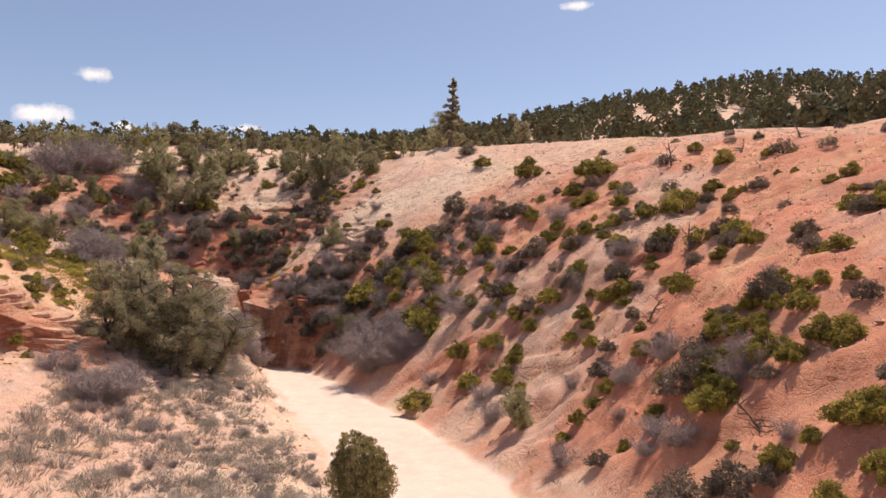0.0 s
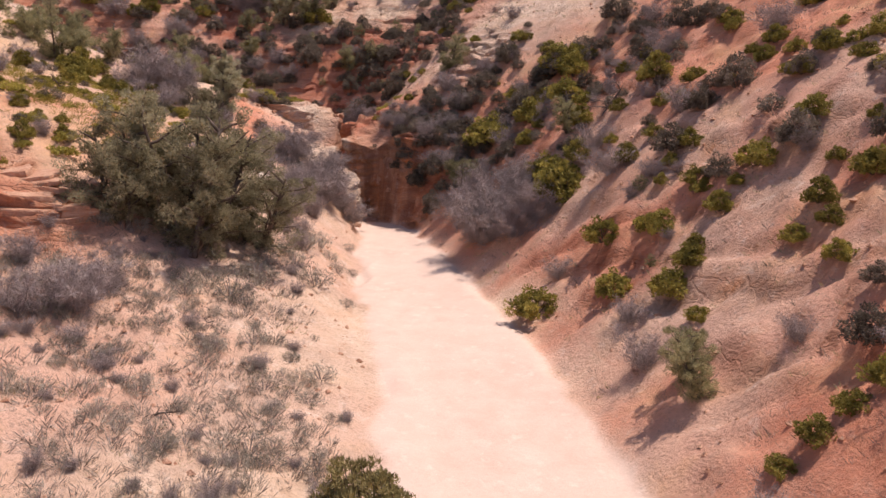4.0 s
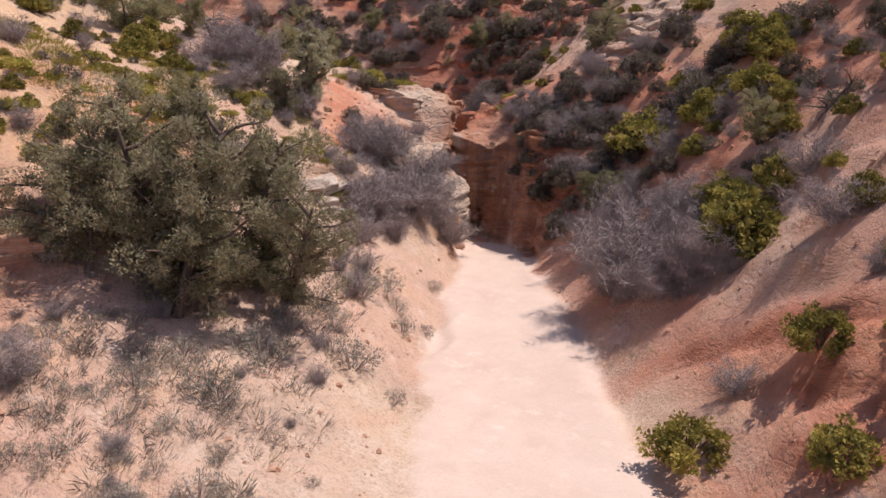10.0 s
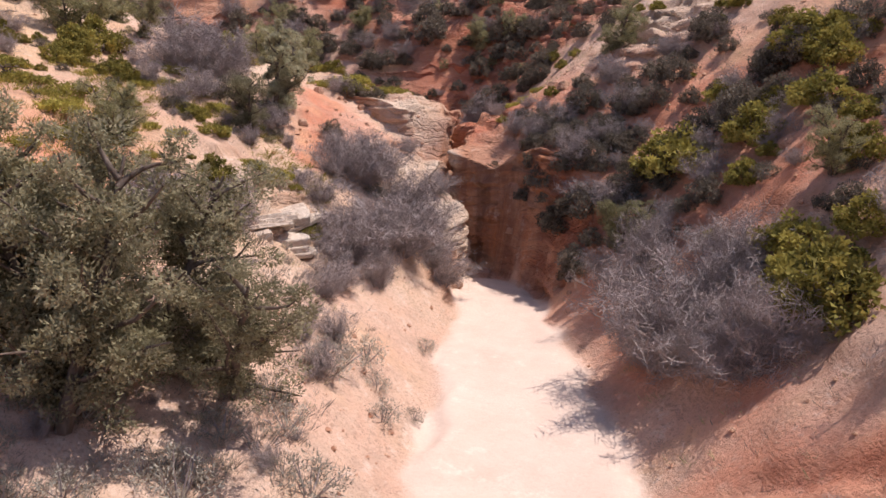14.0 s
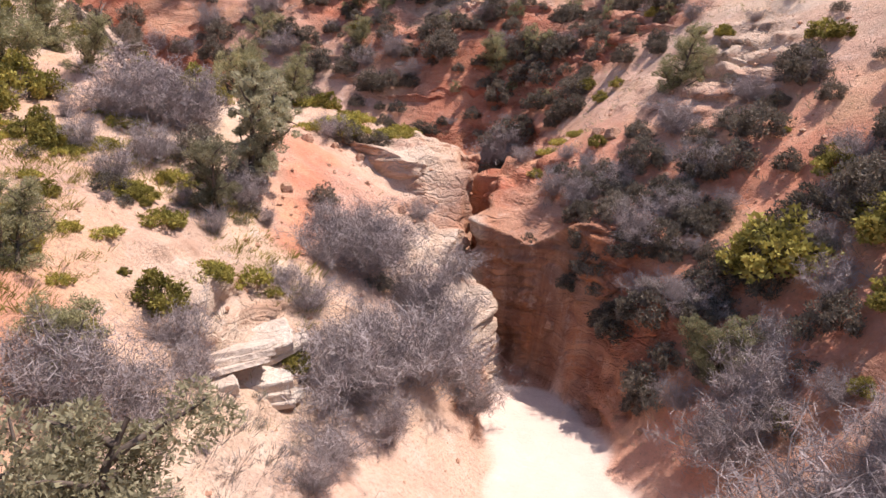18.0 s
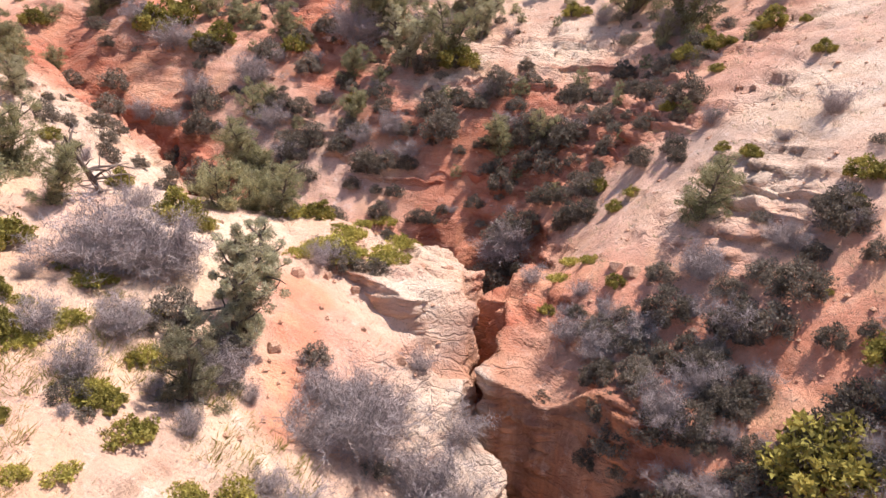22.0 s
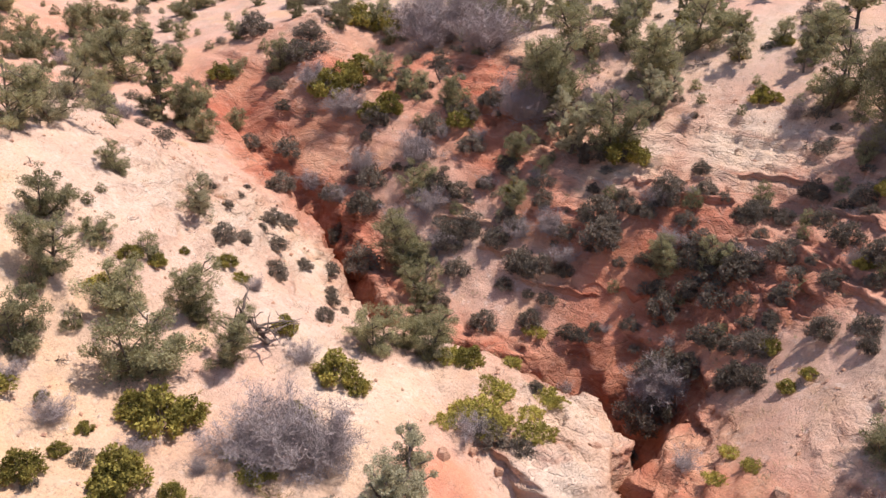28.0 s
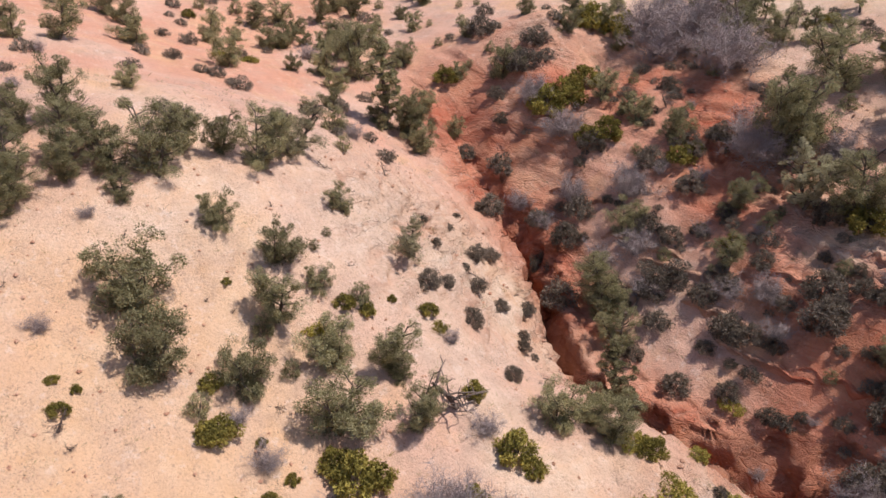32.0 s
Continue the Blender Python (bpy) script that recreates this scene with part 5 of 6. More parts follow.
plant("juniper", [(-17.1, 37.1, 4.3), (-15.3, 38.6, 5.8), (-14.4, 41.9, 4.6), (-15.3, 40.5, 5.0)], "junipers on the left bank of the wash")
plant("manzanita", [(-18.5, 31.9, 0.4), (-20.2, 33.7, 0.5), (-21.4, 35.9, 0.4), (-22.4, 38.1, 0.7), (-23.2, 41, 0.4), (-19, 50.9, 0.5)], "manzanitas on the left bank of the wash")
plant("pinyon", [(-22.4, 45.8, 2.2)], "pinyons on the left bank of the wash")
plant("sage", [(-13.5, 35.9, 0.7), (-14.1, 36.6, 0.6), (-12.5, 37.2, 0.9), (-13.7, 37.5, 0.6), (-13.3, 38.8, 0.6), (-12.5, 39, 1), (-13.3, 39.5, 0.4), (-13.2, 40.8, 0.7), (-11, 41, 0.9), (-9.7, 41.2, 0.4), (-12.4, 41.9, 0.7), (-13.2, 42.3, 0.6), (-13.6, 45, 1), (-12, 45.2, 0.6), (-12.8, 46.1, 0.5), (-11.8, 46.4, 0.4), (-13.5, 46.5, 0.7), (-13.6, 50.1, 0.5)], "sagebrush on the left bank of the wash")
plant("snag", [(-23.2, 44.7, 1.1)], "dead trees on the left bank of the wash")
plant("bushy", [(-40.7, 46.8, 2.7), (-38.2, 46.2, 2.5), (-37, 49.8, 2.1), (-41.7, 52.8, 1.7), (-43.5, 50.8, 1.5), (-37.2, 53.7, 2), (-34.6, 52.9, 2.5), (-31.6, 62, 2), (-31.7, 63.9, 1.7), (-68.1, 58.1, 2.3), (-77.6, 64.6, 2), (-79, 66.8, 1.8), (-70.5, 52.4, 1.9), (-55.5, 49.2, 1.2), (-72.1, 69.5, 2.3), (-32.9, 44.2, 1.3), (-40.1, 54.2, 1.1), (-35.6, 56.1, 0.9)], "bushy junipers on the pale sand hill")
plant("pinyon", [(-39.3, 52, 2.7), (-36.3, 55.8, 2.6), (-33.3, 55.5, 2.5), (-44.7, 57.6, 1.8), (-30.1, 63.6, 2.6), (-46.7, 47, 2.6), (-46.5, 48.9, 3.6), (-48.1, 52.2, 2.3), (-46.8, 53.7, 3.3), (-45.3, 47.2, 1.6), (-48, 50.2, 2.3), (-57.3, 68.1, 2.8)], "pinyons on the pale sand hill")
plant("juniper", [(-42.1, 60, 2), (-48.6, 56.1, 3.2)], "junipers on the pale sand hill")
plant("oak", [(-40.5, 60.2, 0.9), (-40.6, 61.4, 0.6), (-41.1, 63.8, 0.7), (-43.3, 65.2, 0.9), (-40.6, 65.1, 0.6), (-38.9, 62, 0.9), (-35.2, 62.1, 0.6), (-38.4, 65.2, 0.6), (-45.3, 64.3, 0.5), (-41.9, 63.4, 0.4), (-43.3, 62.3, 0.4), (-40.8, 67.2, 0.7), (-26.1, 66.5, 0.5), (-43.8, 66.5, 0.7), (-45.3, 62.6, 0.4), (-39, 65.7, 0.5), (-46.6, 65.7, 0.4), (-37.8, 65.6, 0.4)], "scrub oaks on the pale sand hill")
plant("manzanita", [(-30.7, 58.9, 1.1), (-29.9, 59.3, 0.7), (-34, 58.9, 0.7), (-32.2, 52.3, 1.4), (-32, 53.2, 0.9), (-33.2, 50.2, 0.4), (-32.3, 48, 0.8), (-32.8, 49.2, 0.4), (-30.7, 50.1, 1.2), (-35.5, 48.2, 0.9), (-35.5, 47.8, 0.7), (-34.9, 49.6, 0.3), (-29.6, 56.1, 0.8), (-33.3, 52, 0.8), (-39, 59.4, 0.6), (-39.5, 57.6, 0.3), (-39.4, 55.1, 0.6), (-39, 56.1, 0.5), (-37.4, 48.4, 0.6), (-32.7, 46.1, 0.4), (-41.2, 50.3, 0.3), (-28.8, 65, 0.9)], "manzanitas on the pale sand hill")
plant("mat", [(-26.6, 63, 0.3), (-26.7, 64.5, 0.3), (-25.6, 66.5, 0.3), (-24.2, 63.7, 0.3), (-25.7, 62.5, 0.3), (-28.2, 67.6, 0.2), (-27.4, 64.5, 0.2), (-25.1, 66.6, 0.2), (-27, 61.3, 0.2), (-29.5, 64.6, 0.3), (-38.3, 59.5, 0.2), (-38.6, 53.3, 0.2)], "manzanita mats on the pale sand hill")
plant("bare", [(-34, 49.5, 0.9), (-32.1, 58.3, 0.9), (-37.3, 59.8, 0.7), (-26, 61.7, 1), (-40.8, 54.6, 0.3), (-72.4, 66.3, 1.2), (-53.1, 61.8, 1), (-29.8, 52.3, 0.6), (-35.9, 49, 0.7), (-28.2, 73.2, 0.7), (-31.7, 51.2, 0.7)], "bare shrubs on the pale sand hill")
plant("thicket", [(-28.7, 54.8, 2.3), (-29.3, 54, 1.7), (-28, 55.9, 1.8)], "bare shrubs on the pale sand hill")
plant("snag", [(-33.7, 57.9, 3.2), (-47.6, 57.7, 0.8), (-43.7, 46.7, 0.5), (-40.6, 49.2, 0.4), (-44.3, 53.5, 0.4), (-49.2, 62.2, 1), (-39.9, 50.1, 0.4)], "dead trees on the pale sand hill")
plant("cliffrose", [(-54.1, 60.9, 1.8), (-39.5, 55.9, 1.1), (-50.6, 60, 1.1), (-37.1, 51.7, 0.9)], "cliffrose on the pale sand hill")
plant("bare", [(-40.4, 43, 0.7), (-52.8, 43.1, 0.5), (-55.2, 43.8, 0.6), (-30.6, 47.2, 0.7), (-44.7, 45.5, 0.5), (-62.4, 45.6, 0.8)], "bare shrubs on the pale sand hill")
plant("bushy", [(-79.5, 53.3, 2.1)], "bushy junipers on the pale sand hill")
plant("manzanita", [(-24.9, 38.5, 0.4), (-26.8, 38.8, 0.3), (-23.6, 40.2, 0.4), (-26, 40, 0.4), (-24.8, 40.4, 0.5), (-27, 41.5, 0.3), (-37.3, 43.1, 0.5), (-38.4, 43.1, 0.3), (-38, 43.8, 0.3), (-30, 48.8, 0.8), (-29.8, 49.4, 0.6), (-28.6, 50, 0.6), (-30.7, 50, 0.9)], "manzanitas on the pale sand hill")
plant("manzanita", [(-85.1, 59.5, 0.8)], "manzanitas on the pale sand hill")
plant("mat", [(-72, 58.8, 0.3), (-70, 60.6, 0.3)], "manzanita mats on the pale sand hill")
plant("oak", [(-27, 38, 0.7)], "scrub oaks on the pale sand hill")
plant("pinyon", [(-45.7, 42.3, 2.3), (-46.2, 42.9, 2.6), (-48.8, 42.5, 2.1), (-47.3, 43.4, 2.8), (-50.2, 44, 2.5), (-46.9, 45, 2.1), (-48.4, 44.9, 3), (-75.8, 43, 3.1), (-50.3, 46, 3.3), (-65.4, 44.5, 2.4), (-66.4, 46.8, 3.3)], "pinyons on the pale sand hill")
plant("pinyon", [(-82.1, 52.4, 3.2), (-77.4, 59, 3.1), (-90.6, 64.4, 2.6), (-83.5, 65.2, 2.8)], "pinyons on the pale sand hill")
plant("snag", [(-36.7, 42.9, 1.2), (-36.1, 43.3, 0.6), (-25.1, 44.9, 0.6), (-27.1, 45.3, 1.2)], "dead trees on the pale sand hill")
plant("bare", [(-16, 89.8, 1.3)], "bare shrubs on the wooded plateau")
plant("thicket", [(-46.4, 87.6, 3.4), (-52.3, 88.4, 3.4), (-55.2, 89.5, 3.4), (-51.2, 91.1, 3.4)], "bare shrubs on the wooded plateau")
plant("manzanita", [(-12.2, 87.2, 0.8), (-26.2, 90.3, 0.8), (-25.3, 90.7, 0.6), (-10.3, 93.5, 1), (-60.1, 86.9, 1.9), (-57.9, 88.5, 1.9), (-24.8, 96.7, 1), (-27, 96.5, 0.7), (-35.1, 98.1, 1.1), (-31.7, 98.9, 1), (-41.4, 100.5, 1.3), (-76.4, 99.6, 1.9), (-51.1, 106.5, 1.5)], "manzanitas on the wooded plateau")
plant("oak", [(-71.7, 89.9, 2.4)], "scrub oaks on the wooded plateau")
plant("pinyon", [(-11.1, 86.7, 1.8), (-12.5, 87.4, 2.8), (-22.3, 90.3, 4.6), (-14.9, 91.7, 2.1), (-16.8, 91.8, 3.6), (-34.1, 90.5, 4.9), (-16.7, 93.7, 4.1), (-20.2, 93.7, 4.3), (-33.4, 91.6, 3.6), (-38.9, 91.2, 4.8), (-46.7, 89.9, 4.6), (-24.8, 95, 3.8), (-36.9, 93.1, 3.8), (-33.5, 94.5, 4.2), (-27.4, 96, 2.2), (-45.3, 92.1, 3.1), (-29.8, 96.8, 2.3), (-50.9, 93.3, 3.9), (-54.3, 95.5, 3.5), (-6.5, 122.1, 7.5)], "pinyons on the wooded plateau")
plant("snag", [(-32.5, 89.4, 2.2)], "dead trees on the wooded plateau")
plant("bare", [(9.9, 20.3, 0.5), (8, 23.8, 0.9), (10, 24.3, 0.8), (10.4, 24.5, 1.1), (13.4, 30, 0.5), (7.3, 53.1, 1.4)], "bare shrubs on the sandy slope over the wash")
plant("thicket", [(-7.9, 56.3, 1.7)], "bare shrubs on the sandy slope over the wash")
plant("bare", [(-10.7, 71.6, 0.5), (-9.2, 72.5, 1), (-14, 75.1, 0.8)], "bare shrubs on the sandy slope over the wash")
plant("manzanita", [(10.7, 16.6, 0.5), (9.6, 17.4, 0.5), (11, 18.7, 0.7), (11.4, 18.7, 0.6), (10.7, 19.1, 0.5), (10.1, 19.3, 0.4), (9.3, 19.5, 0.6), (8.9, 21.5, 0.3), (12.3, 22.2, 0.4), (12.6, 22.6, 0.7), (11.2, 22.9, 0.6), (12.1, 23.1, 0.7), (9.6, 23.9, 0.7), (11.5, 24.3, 0.4), (9, 24.1, 0.8), (8.9, 24.8, 0.5), (12.6, 25.4, 0.7), (10.1, 25.9, 0.6), (10.6, 26.8, 0.8), (11.9, 27.6, 0.6), (13, 27.9, 0.5), (11.2, 34.6, 0.9), (20, 38.7, 0.5), (21, 38.8, 0.7)], "manzanitas on the sandy slope over the wash")
plant("manzanita", [(13.3, 39, 0.9), (19.7, 42.4, 0.3), (19.1, 43.3, 0.3), (9.9, 43.4, 0.7), (14, 44.8, 1.5), (16, 45.2, 0.8), (21.1, 45.8, 0.4), (12, 45.6, 0.9), (9.4, 45.5, 0.6), (19.9, 46.8, 0.5), (17.9, 49.1, 1)], "manzanitas on the sandy slope over the wash")
plant("manzanita", [(17.9, 55.2, 0.8), (2.1, 54.9, 1.3), (8.9, 56.6, 1), (11.2, 57.4, 1.6), (-5.1, 57.3, 0.6), (-4.5, 57.6, 0.5), (10.3, 59.9, 1.2), (-5.1, 58.9, 1.3), (-4.8, 60.2, 0.8), (14.5, 62.5, 0.6), (-1.9, 62.3, 0.5), (-4, 62.5, 1.5), (-3, 62.7, 1), (6, 65.7, 1.7), (-5.1, 65.1, 0.7)], "manzanitas on the sandy slope over the wash")
plant("manzanita", [(-7.9, 68.8, 0.8), (-11.9, 71.1, 0.5), (-13, 72, 0.4), (1.7, 75.2, 1.1), (-9.9, 77.4, 0.6), (-14.7, 79.9, 0.5), (-11, 81.5, 0.4), (-12.5, 83.2, 1.1), (-14.6, 83, 0.5), (-15.3, 83, 0.9), (-13.3, 83.8, 0.6), (-16.1, 84.8, 0.6)], "manzanitas on the sandy slope over the wash")
plant("oak", [(12.1, 19.4, 0.5), (9, 19.3, 0.5), (13.9, 23.9, 0.6), (10.2, 27.5, 0.6), (11, 27.9, 0.5), (14.9, 29.9, 0.7), (17.9, 31.6, 0.7), (11.6, 40.6, 1.1), (5.5, 49.6, 1.3), (-1.2, 57.3, 0.8), (3.4, 59.2, 1.5), (1.2, 59, 1), (-2, 59.1, 0.9), (-4.6, 60.5, 1)], "scrub oaks on the sandy slope over the wash")
plant("oak", [(-5.2, 63.3, 0.7), (-0.7, 65.2, 1.5), (-18.9, 72.8, 1), (-15.6, 77.7, 1.3), (-0, 82.8, 1.4)], "scrub oaks on the sandy slope over the wash")
plant("pinyon", [(3.8, 33.9, 1.9), (-9.1, 57.1, 2.1)], "pinyons on the sandy slope over the wash")
plant("snag", [(9.8, 21.7, 1.2), (12.6, 38.4, 1.9), (22.9, 48.7, 1.2), (19.3, 49.9, 1.4), (15.6, 53.4, 1.9), (-13.8, 83.6, 1.4)], "dead trees on the sandy slope over the wash")
plant("oak", [(-13.8, 65.3, 0.7), (-10.4, 65.2, 0.8), (-11.4, 64.9, 0.7), (-9.9, 63.6, 1), (-10.9, 64.4, 0.6), (-11.5, 63, 0.7), (-12.3, 62.5, 0.5), (-10.5, 61.3, 0.8), (-10.1, 61.9, 0.7), (-12.5, 60.2, 1), (-11.5, 58.9, 1.3), (-12.6, 59.2, 1), (-13.2, 59.9, 0.6), (-14.4, 60.1, 0.6), (-8.3, 66.7, 1.2), (-7.3, 65.4, 0.7), (-9, 65.9, 0.6), (-14.6, 64, 0.5), (-15.3, 63.4, 0.8), (-13.4, 63.9, 0.5), (-16.3, 64, 0.5), (-16.6, 61.4, 0.7), (-14.7, 62.3, 0.5), (-23.6, 74.8, 1.6), (-22.4, 74.5, 1.1)], "scrub oaks on the sandy slope over the wash")
plant("bare", [(-12.4, 64.3, 0.7), (-10.2, 58.7, 0.9), (-9.4, 58.8, 0.7), (-6.5, 58.2, 1.2), (-7.7, 57.7, 0.9), (-19.5, 67.6, 0.8), (-16.5, 65.1, 0.6), (-9.9, 62.3, 0.7), (-6.8, 61, 0.8), (-7.8, 66.8, 0.7), (-10.8, 59.2, 0.7)], "bare shrubs on the sandy slope over the wash")
plant("manzanita", [(-8, 59.6, 1.8), (-15.3, 65.1, 0.5), (-17.7, 64.7, 0.4), (-6.8, 62.2, 0.9), (-8.5, 64.6, 0.2), (-8, 67.4, 0.6), (-7.3, 68.5, 0.6), (-11.7, 70.9, 0.4), (-16.7, 72.4, 0.5), (-17.3, 71.9, 0.5)], "manzanitas on the sandy slope over the wash")
plant("pinyon", [(-13.2, 67.5, 2.9), (-8.9, 57.3, 1.8)], "pinyons on the sandy slope over the wash")
plant("mat", [(-18, 68.6, 0.2), (-16.9, 67.5, 0.2), (-17.9, 66.9, 0.2)], "manzanita mats on the sandy slope over the wash")
plant("juniper", [(-23.7, 52.9, 2.5)], "junipers on the left bank of the wash")
plant("bare", [(-27.2, 50.9, 1.1), (-25.4, 50.7, 1.1), (-22.9, 52, 0.8), (-24.4, 49.6, 0.3), (-20.1, 48.2, 1.1), (-20.2, 47.5, 0.7), (-21.2, 55, 1.4), (-20.2, 57.6, 1.3), (-20.1, 52.7, 1.2), (-18.4, 52.2, 1.3), (-17.8, 56.2, 1.3), (-17.4, 53.6, 1.3), (-18.5, 53.9, 1.1), (-19.9, 62.5, 0.9), (-20.9, 52.6, 0.6), (-20.7, 60.2, 0.8), (-23.2, 54.6, 0.6)], "bare shrubs on the left bank of the wash")
plant("thicket", [(-26.4, 52.9, 1.1), (-20.4, 56.2, 2), (-16.7, 55.7, 1.5)], "bare shrubs on the left bank of the wash")
plant("oak", [(-22.9, 57.2, 0.7), (-25.4, 62.2, 0.9), (-24.2, 62.6, 0.8)], "scrub oaks on the left bank of the wash")
plant("manzanita", [(-24.2, 50.8, 0.4), (-23.2, 50.8, 0.4), (-21.2, 50.5, 0.4), (-20.9, 48.2, 0.9), (-19.2, 51.1, 0.6), (-27.5, 50.1, 0.7), (-25.5, 52.5, 0.4), (-24, 50.5, 0.2), (-21.8, 48, 0.2)], "manzanitas on the left bank of the wash")
plant("feathery", [(-25, 55.7, 4.4)])
plant("manzanita", [(-2, 42.2, 1.2), (1.1, 41.1, 0.9), (3, 39.6, 0.9), (3.8, 37.2, 0.5), (0.4, 44.1, 1), (2.5, 42.6, 0.9), (3.8, 40.5, 0.6), (-2.2, 51.2, 1.6), (-1.6, 52.3, 1), (-5.1, 56.9, 0.8), (0.3, 53.9, 0.6), (2.4, 52.4, 0.6), (0.1, 51.3, 0.5), (2.1, 49.4, 0.6), (3.6, 46.5, 0.7), (3.8, 43.8, 0.7), (2.9, 46.1, 0.5), (-3.2, 52.9, 1.2), (2.1, 43.6, 0.6)], "manzanitas on the sandy slope over the wash")
plant("bare", [(-1.3, 44.1, 0.9), (1.7, 39.2, 0.9), (2.3, 36.5, 1.1), (0.3, 48.2, 1.3), (1.4, 45.5, 0.6), (-2.3, 49.1, 0.9), (3.2, 45.4, 0.5), (-0.4, 56.8, 0.7), (2.9, 41.9, 0.4)], "bare shrubs on the sandy slope over the wash")
plant("thicket", [(-6.1, 51.7, 2.6), (-3.5, 49.9, 1.9), (-8.4, 55, 1.6), (-5, 52.2, 1.7)], "bare shrubs on the sandy slope over the wash")
plant("pinyon", [(-2.5, 55, 2.1), (3.6, 34.9, 1.5)], "pinyons on the sandy slope over the wash")
plant("snag", [(-0.6, 54.6, 2)], "dead trees on the sandy slope over the wash")
plant("cliffrose", [(1.7, 45.6, 0.7), (2.3, 41.3, 0.5)], "cliffrose on the sandy slope over the wash")
plant("manzanita", [(5.1, 29.8, 0.4), (5.7, 30.1, 0.5), (6.4, 30.5, 0.5), (7.1, 30.8, 0.6), (7.7, 30.4, 0.6), (6.9, 26.5, 0.4), (8, 26.4, 0.5), (8.6, 31.5, 0.6), (8.6, 28.4, 0.4), (7.2, 36.3, 0.6), (7.3, 38.2, 0.5), (9.3, 38.7, 0.9), (8.6, 39.3, 0.8), (7.6, 43.6, 0.8), (11, 36.8, 0.5), (9.1, 34, 0.4)], "manzanitas on the sandy slope over the wash")
plant("bare", [(4.8, 28.3, 0.9), (7.2, 24.5, 0.7), (7.5, 30, 0.9), (7, 28.2, 0.5), (6, 34.2, 0.7), (7.3, 42.2, 0.8)], "bare shrubs on the sandy slope over the wash")
plant("oak", [(9.2, 30.9, 0.5), (9.9, 38.3, 0.5)], "scrub oaks on the sandy slope over the wash")
plant("snag", [(9.5, 34.4, 1.5)], "dead trees on the sandy slope over the wash")
plant("thicket", [(-18.6, 56.7, 1.7), (-21.0, 56.9, 1.5), (-24.0, 54.0, 1.1)], "bare shrubs on the left bank of the wash")
plant("bare", [(-18.7, 59.4, 1.2), (-17.4, 51.6, 1.1), (-15.9, 47.9, 1.0), (-14.6, 45.2, 0.7), (-17.5, 57.6, 1.2), (-22.2, 56.4, 1.0), (-24.3, 52.2, 0.7)], "bare shrubs on the left bank of the wash")
plant("oak", [(-26.0, 54.3, 1.2), (-24.4, 54.6, 1.1)], "scrub oaks on the left bank of the wash")
plant("thicket", [(-12.3, 65.5, 1.1), (-9.9, 66.4, 1.0), (-12.4, 60.4, 1.3), (-6.2, 51.0, 1.7), (-4.3, 49.6, 1.7), (-4.7, 53.2, 1.7)], "bare shrubs on the canyon rim")
plant("oak", [(-13.2, 64.1, 1.1), (-11.0, 63.8, 1.1), (-8.4, 67.3, 1.1), (-14.2, 60.8, 0.9), (-8.2, 60.2, 1.3), (-9.3, 64.6, 1.2), (-5.8, 60.6, 1.2), (-7.4, 61.0, 1.1), (-4.3, 62.2, 1.3), (-13.7, 60.2, 0.9)], "scrub oaks on the canyon rim")
plant("bare", [(-13.9, 63.5, 1.0), (-15.1, 62.9, 0.9), (-16.3, 63.2, 0.9), (-11.5, 62.1, 1.0), (-11.6, 59.2, 1.1), (-4.4, 58.5, 1.0)], "bare shrubs on the canyon rim")
plant("manzanita", [(-2.1, 50.1, 1.7), (-3.0, 51.7, 1.2), (-3.2, 58.8, 1.3), (-3.0, 61.4, 1.3), (-2.0, 55.2, 1.1)], "manzanitas on the canyon rim")
plant("mat", [(-25.7, 63.1, 0.26), (-25.2, 64.8, 0.22), (-26.9, 62.4, 0.24)], "manzanita mats on the buttress")
plant("pinyon", [(-37.1, 72.1, 3.0), (-39.3, 71.8, 2.8), (-36.2, 77.6, 2.4), (-23.9, 78.7, 2.2)], "pinyons on the far canyon slope")
plant("feathery", [(-34.9, 82.5, 4.4), (-32.1, 87.6, 3.8)], "pinyons on the far canyon slope")
plant("thicket", [(-23.4, 74.3, 2.0), (-40.7, 75.6, 1.5), (-46.4, 74.9, 1.6), (-43.4, 77.0, 1.7), (-32.9, 77.6, 1.3)], "bare shrubs on the far canyon slope")
plant("bare", [(-49.3, 72.7, 1.3), (-38.8, 74.4, 1.3), (-42.1, 74.0, 1.4), (-34.6, 77.0, 1.2), (-31.1, 76.7, 1.2), (-46.7, 72.8, 1.2), (-26.0, 79.0, 1.1)], "bare shrubs on the far canyon slope")
plant("oak", [(-29.6, 77.9, 1.6), (-25.0, 76.8, 1.2), (-22.6, 78.5, 1.5), (-40.0, 73.2, 1.3), (-33.6, 75.8, 1.2), (-44.6, 73.0, 1.4), (-19.7, 73.2, 1.0)], "scrub oaks on the far canyon slope")
# bedded sandstone outcrops
PALE_LEDGE = "pale cracked sandstone slabs beside bare shrubs"
for spot in ((-19.6, 49.1, 48, 2.6, 1.6, 3), (-19.9, 50.6, 55, 2.4, 1.5, 2), (-19.0, 49.6, 40, 2.2, 1.3, 3), (-18.7, 50.5, 60, 1.8, 1.1, 2), (-19.2, 48.3, 52, 1.6, 1.0, 2), (-17.6, 59.6, 60, 1.6, 1.1, 3), (-16.7, 58.3, 70, 1.2, 0.9, 2)):
    ledge(*spot, PALE_STONE, PALE_LEDGE, 0.5, 16)

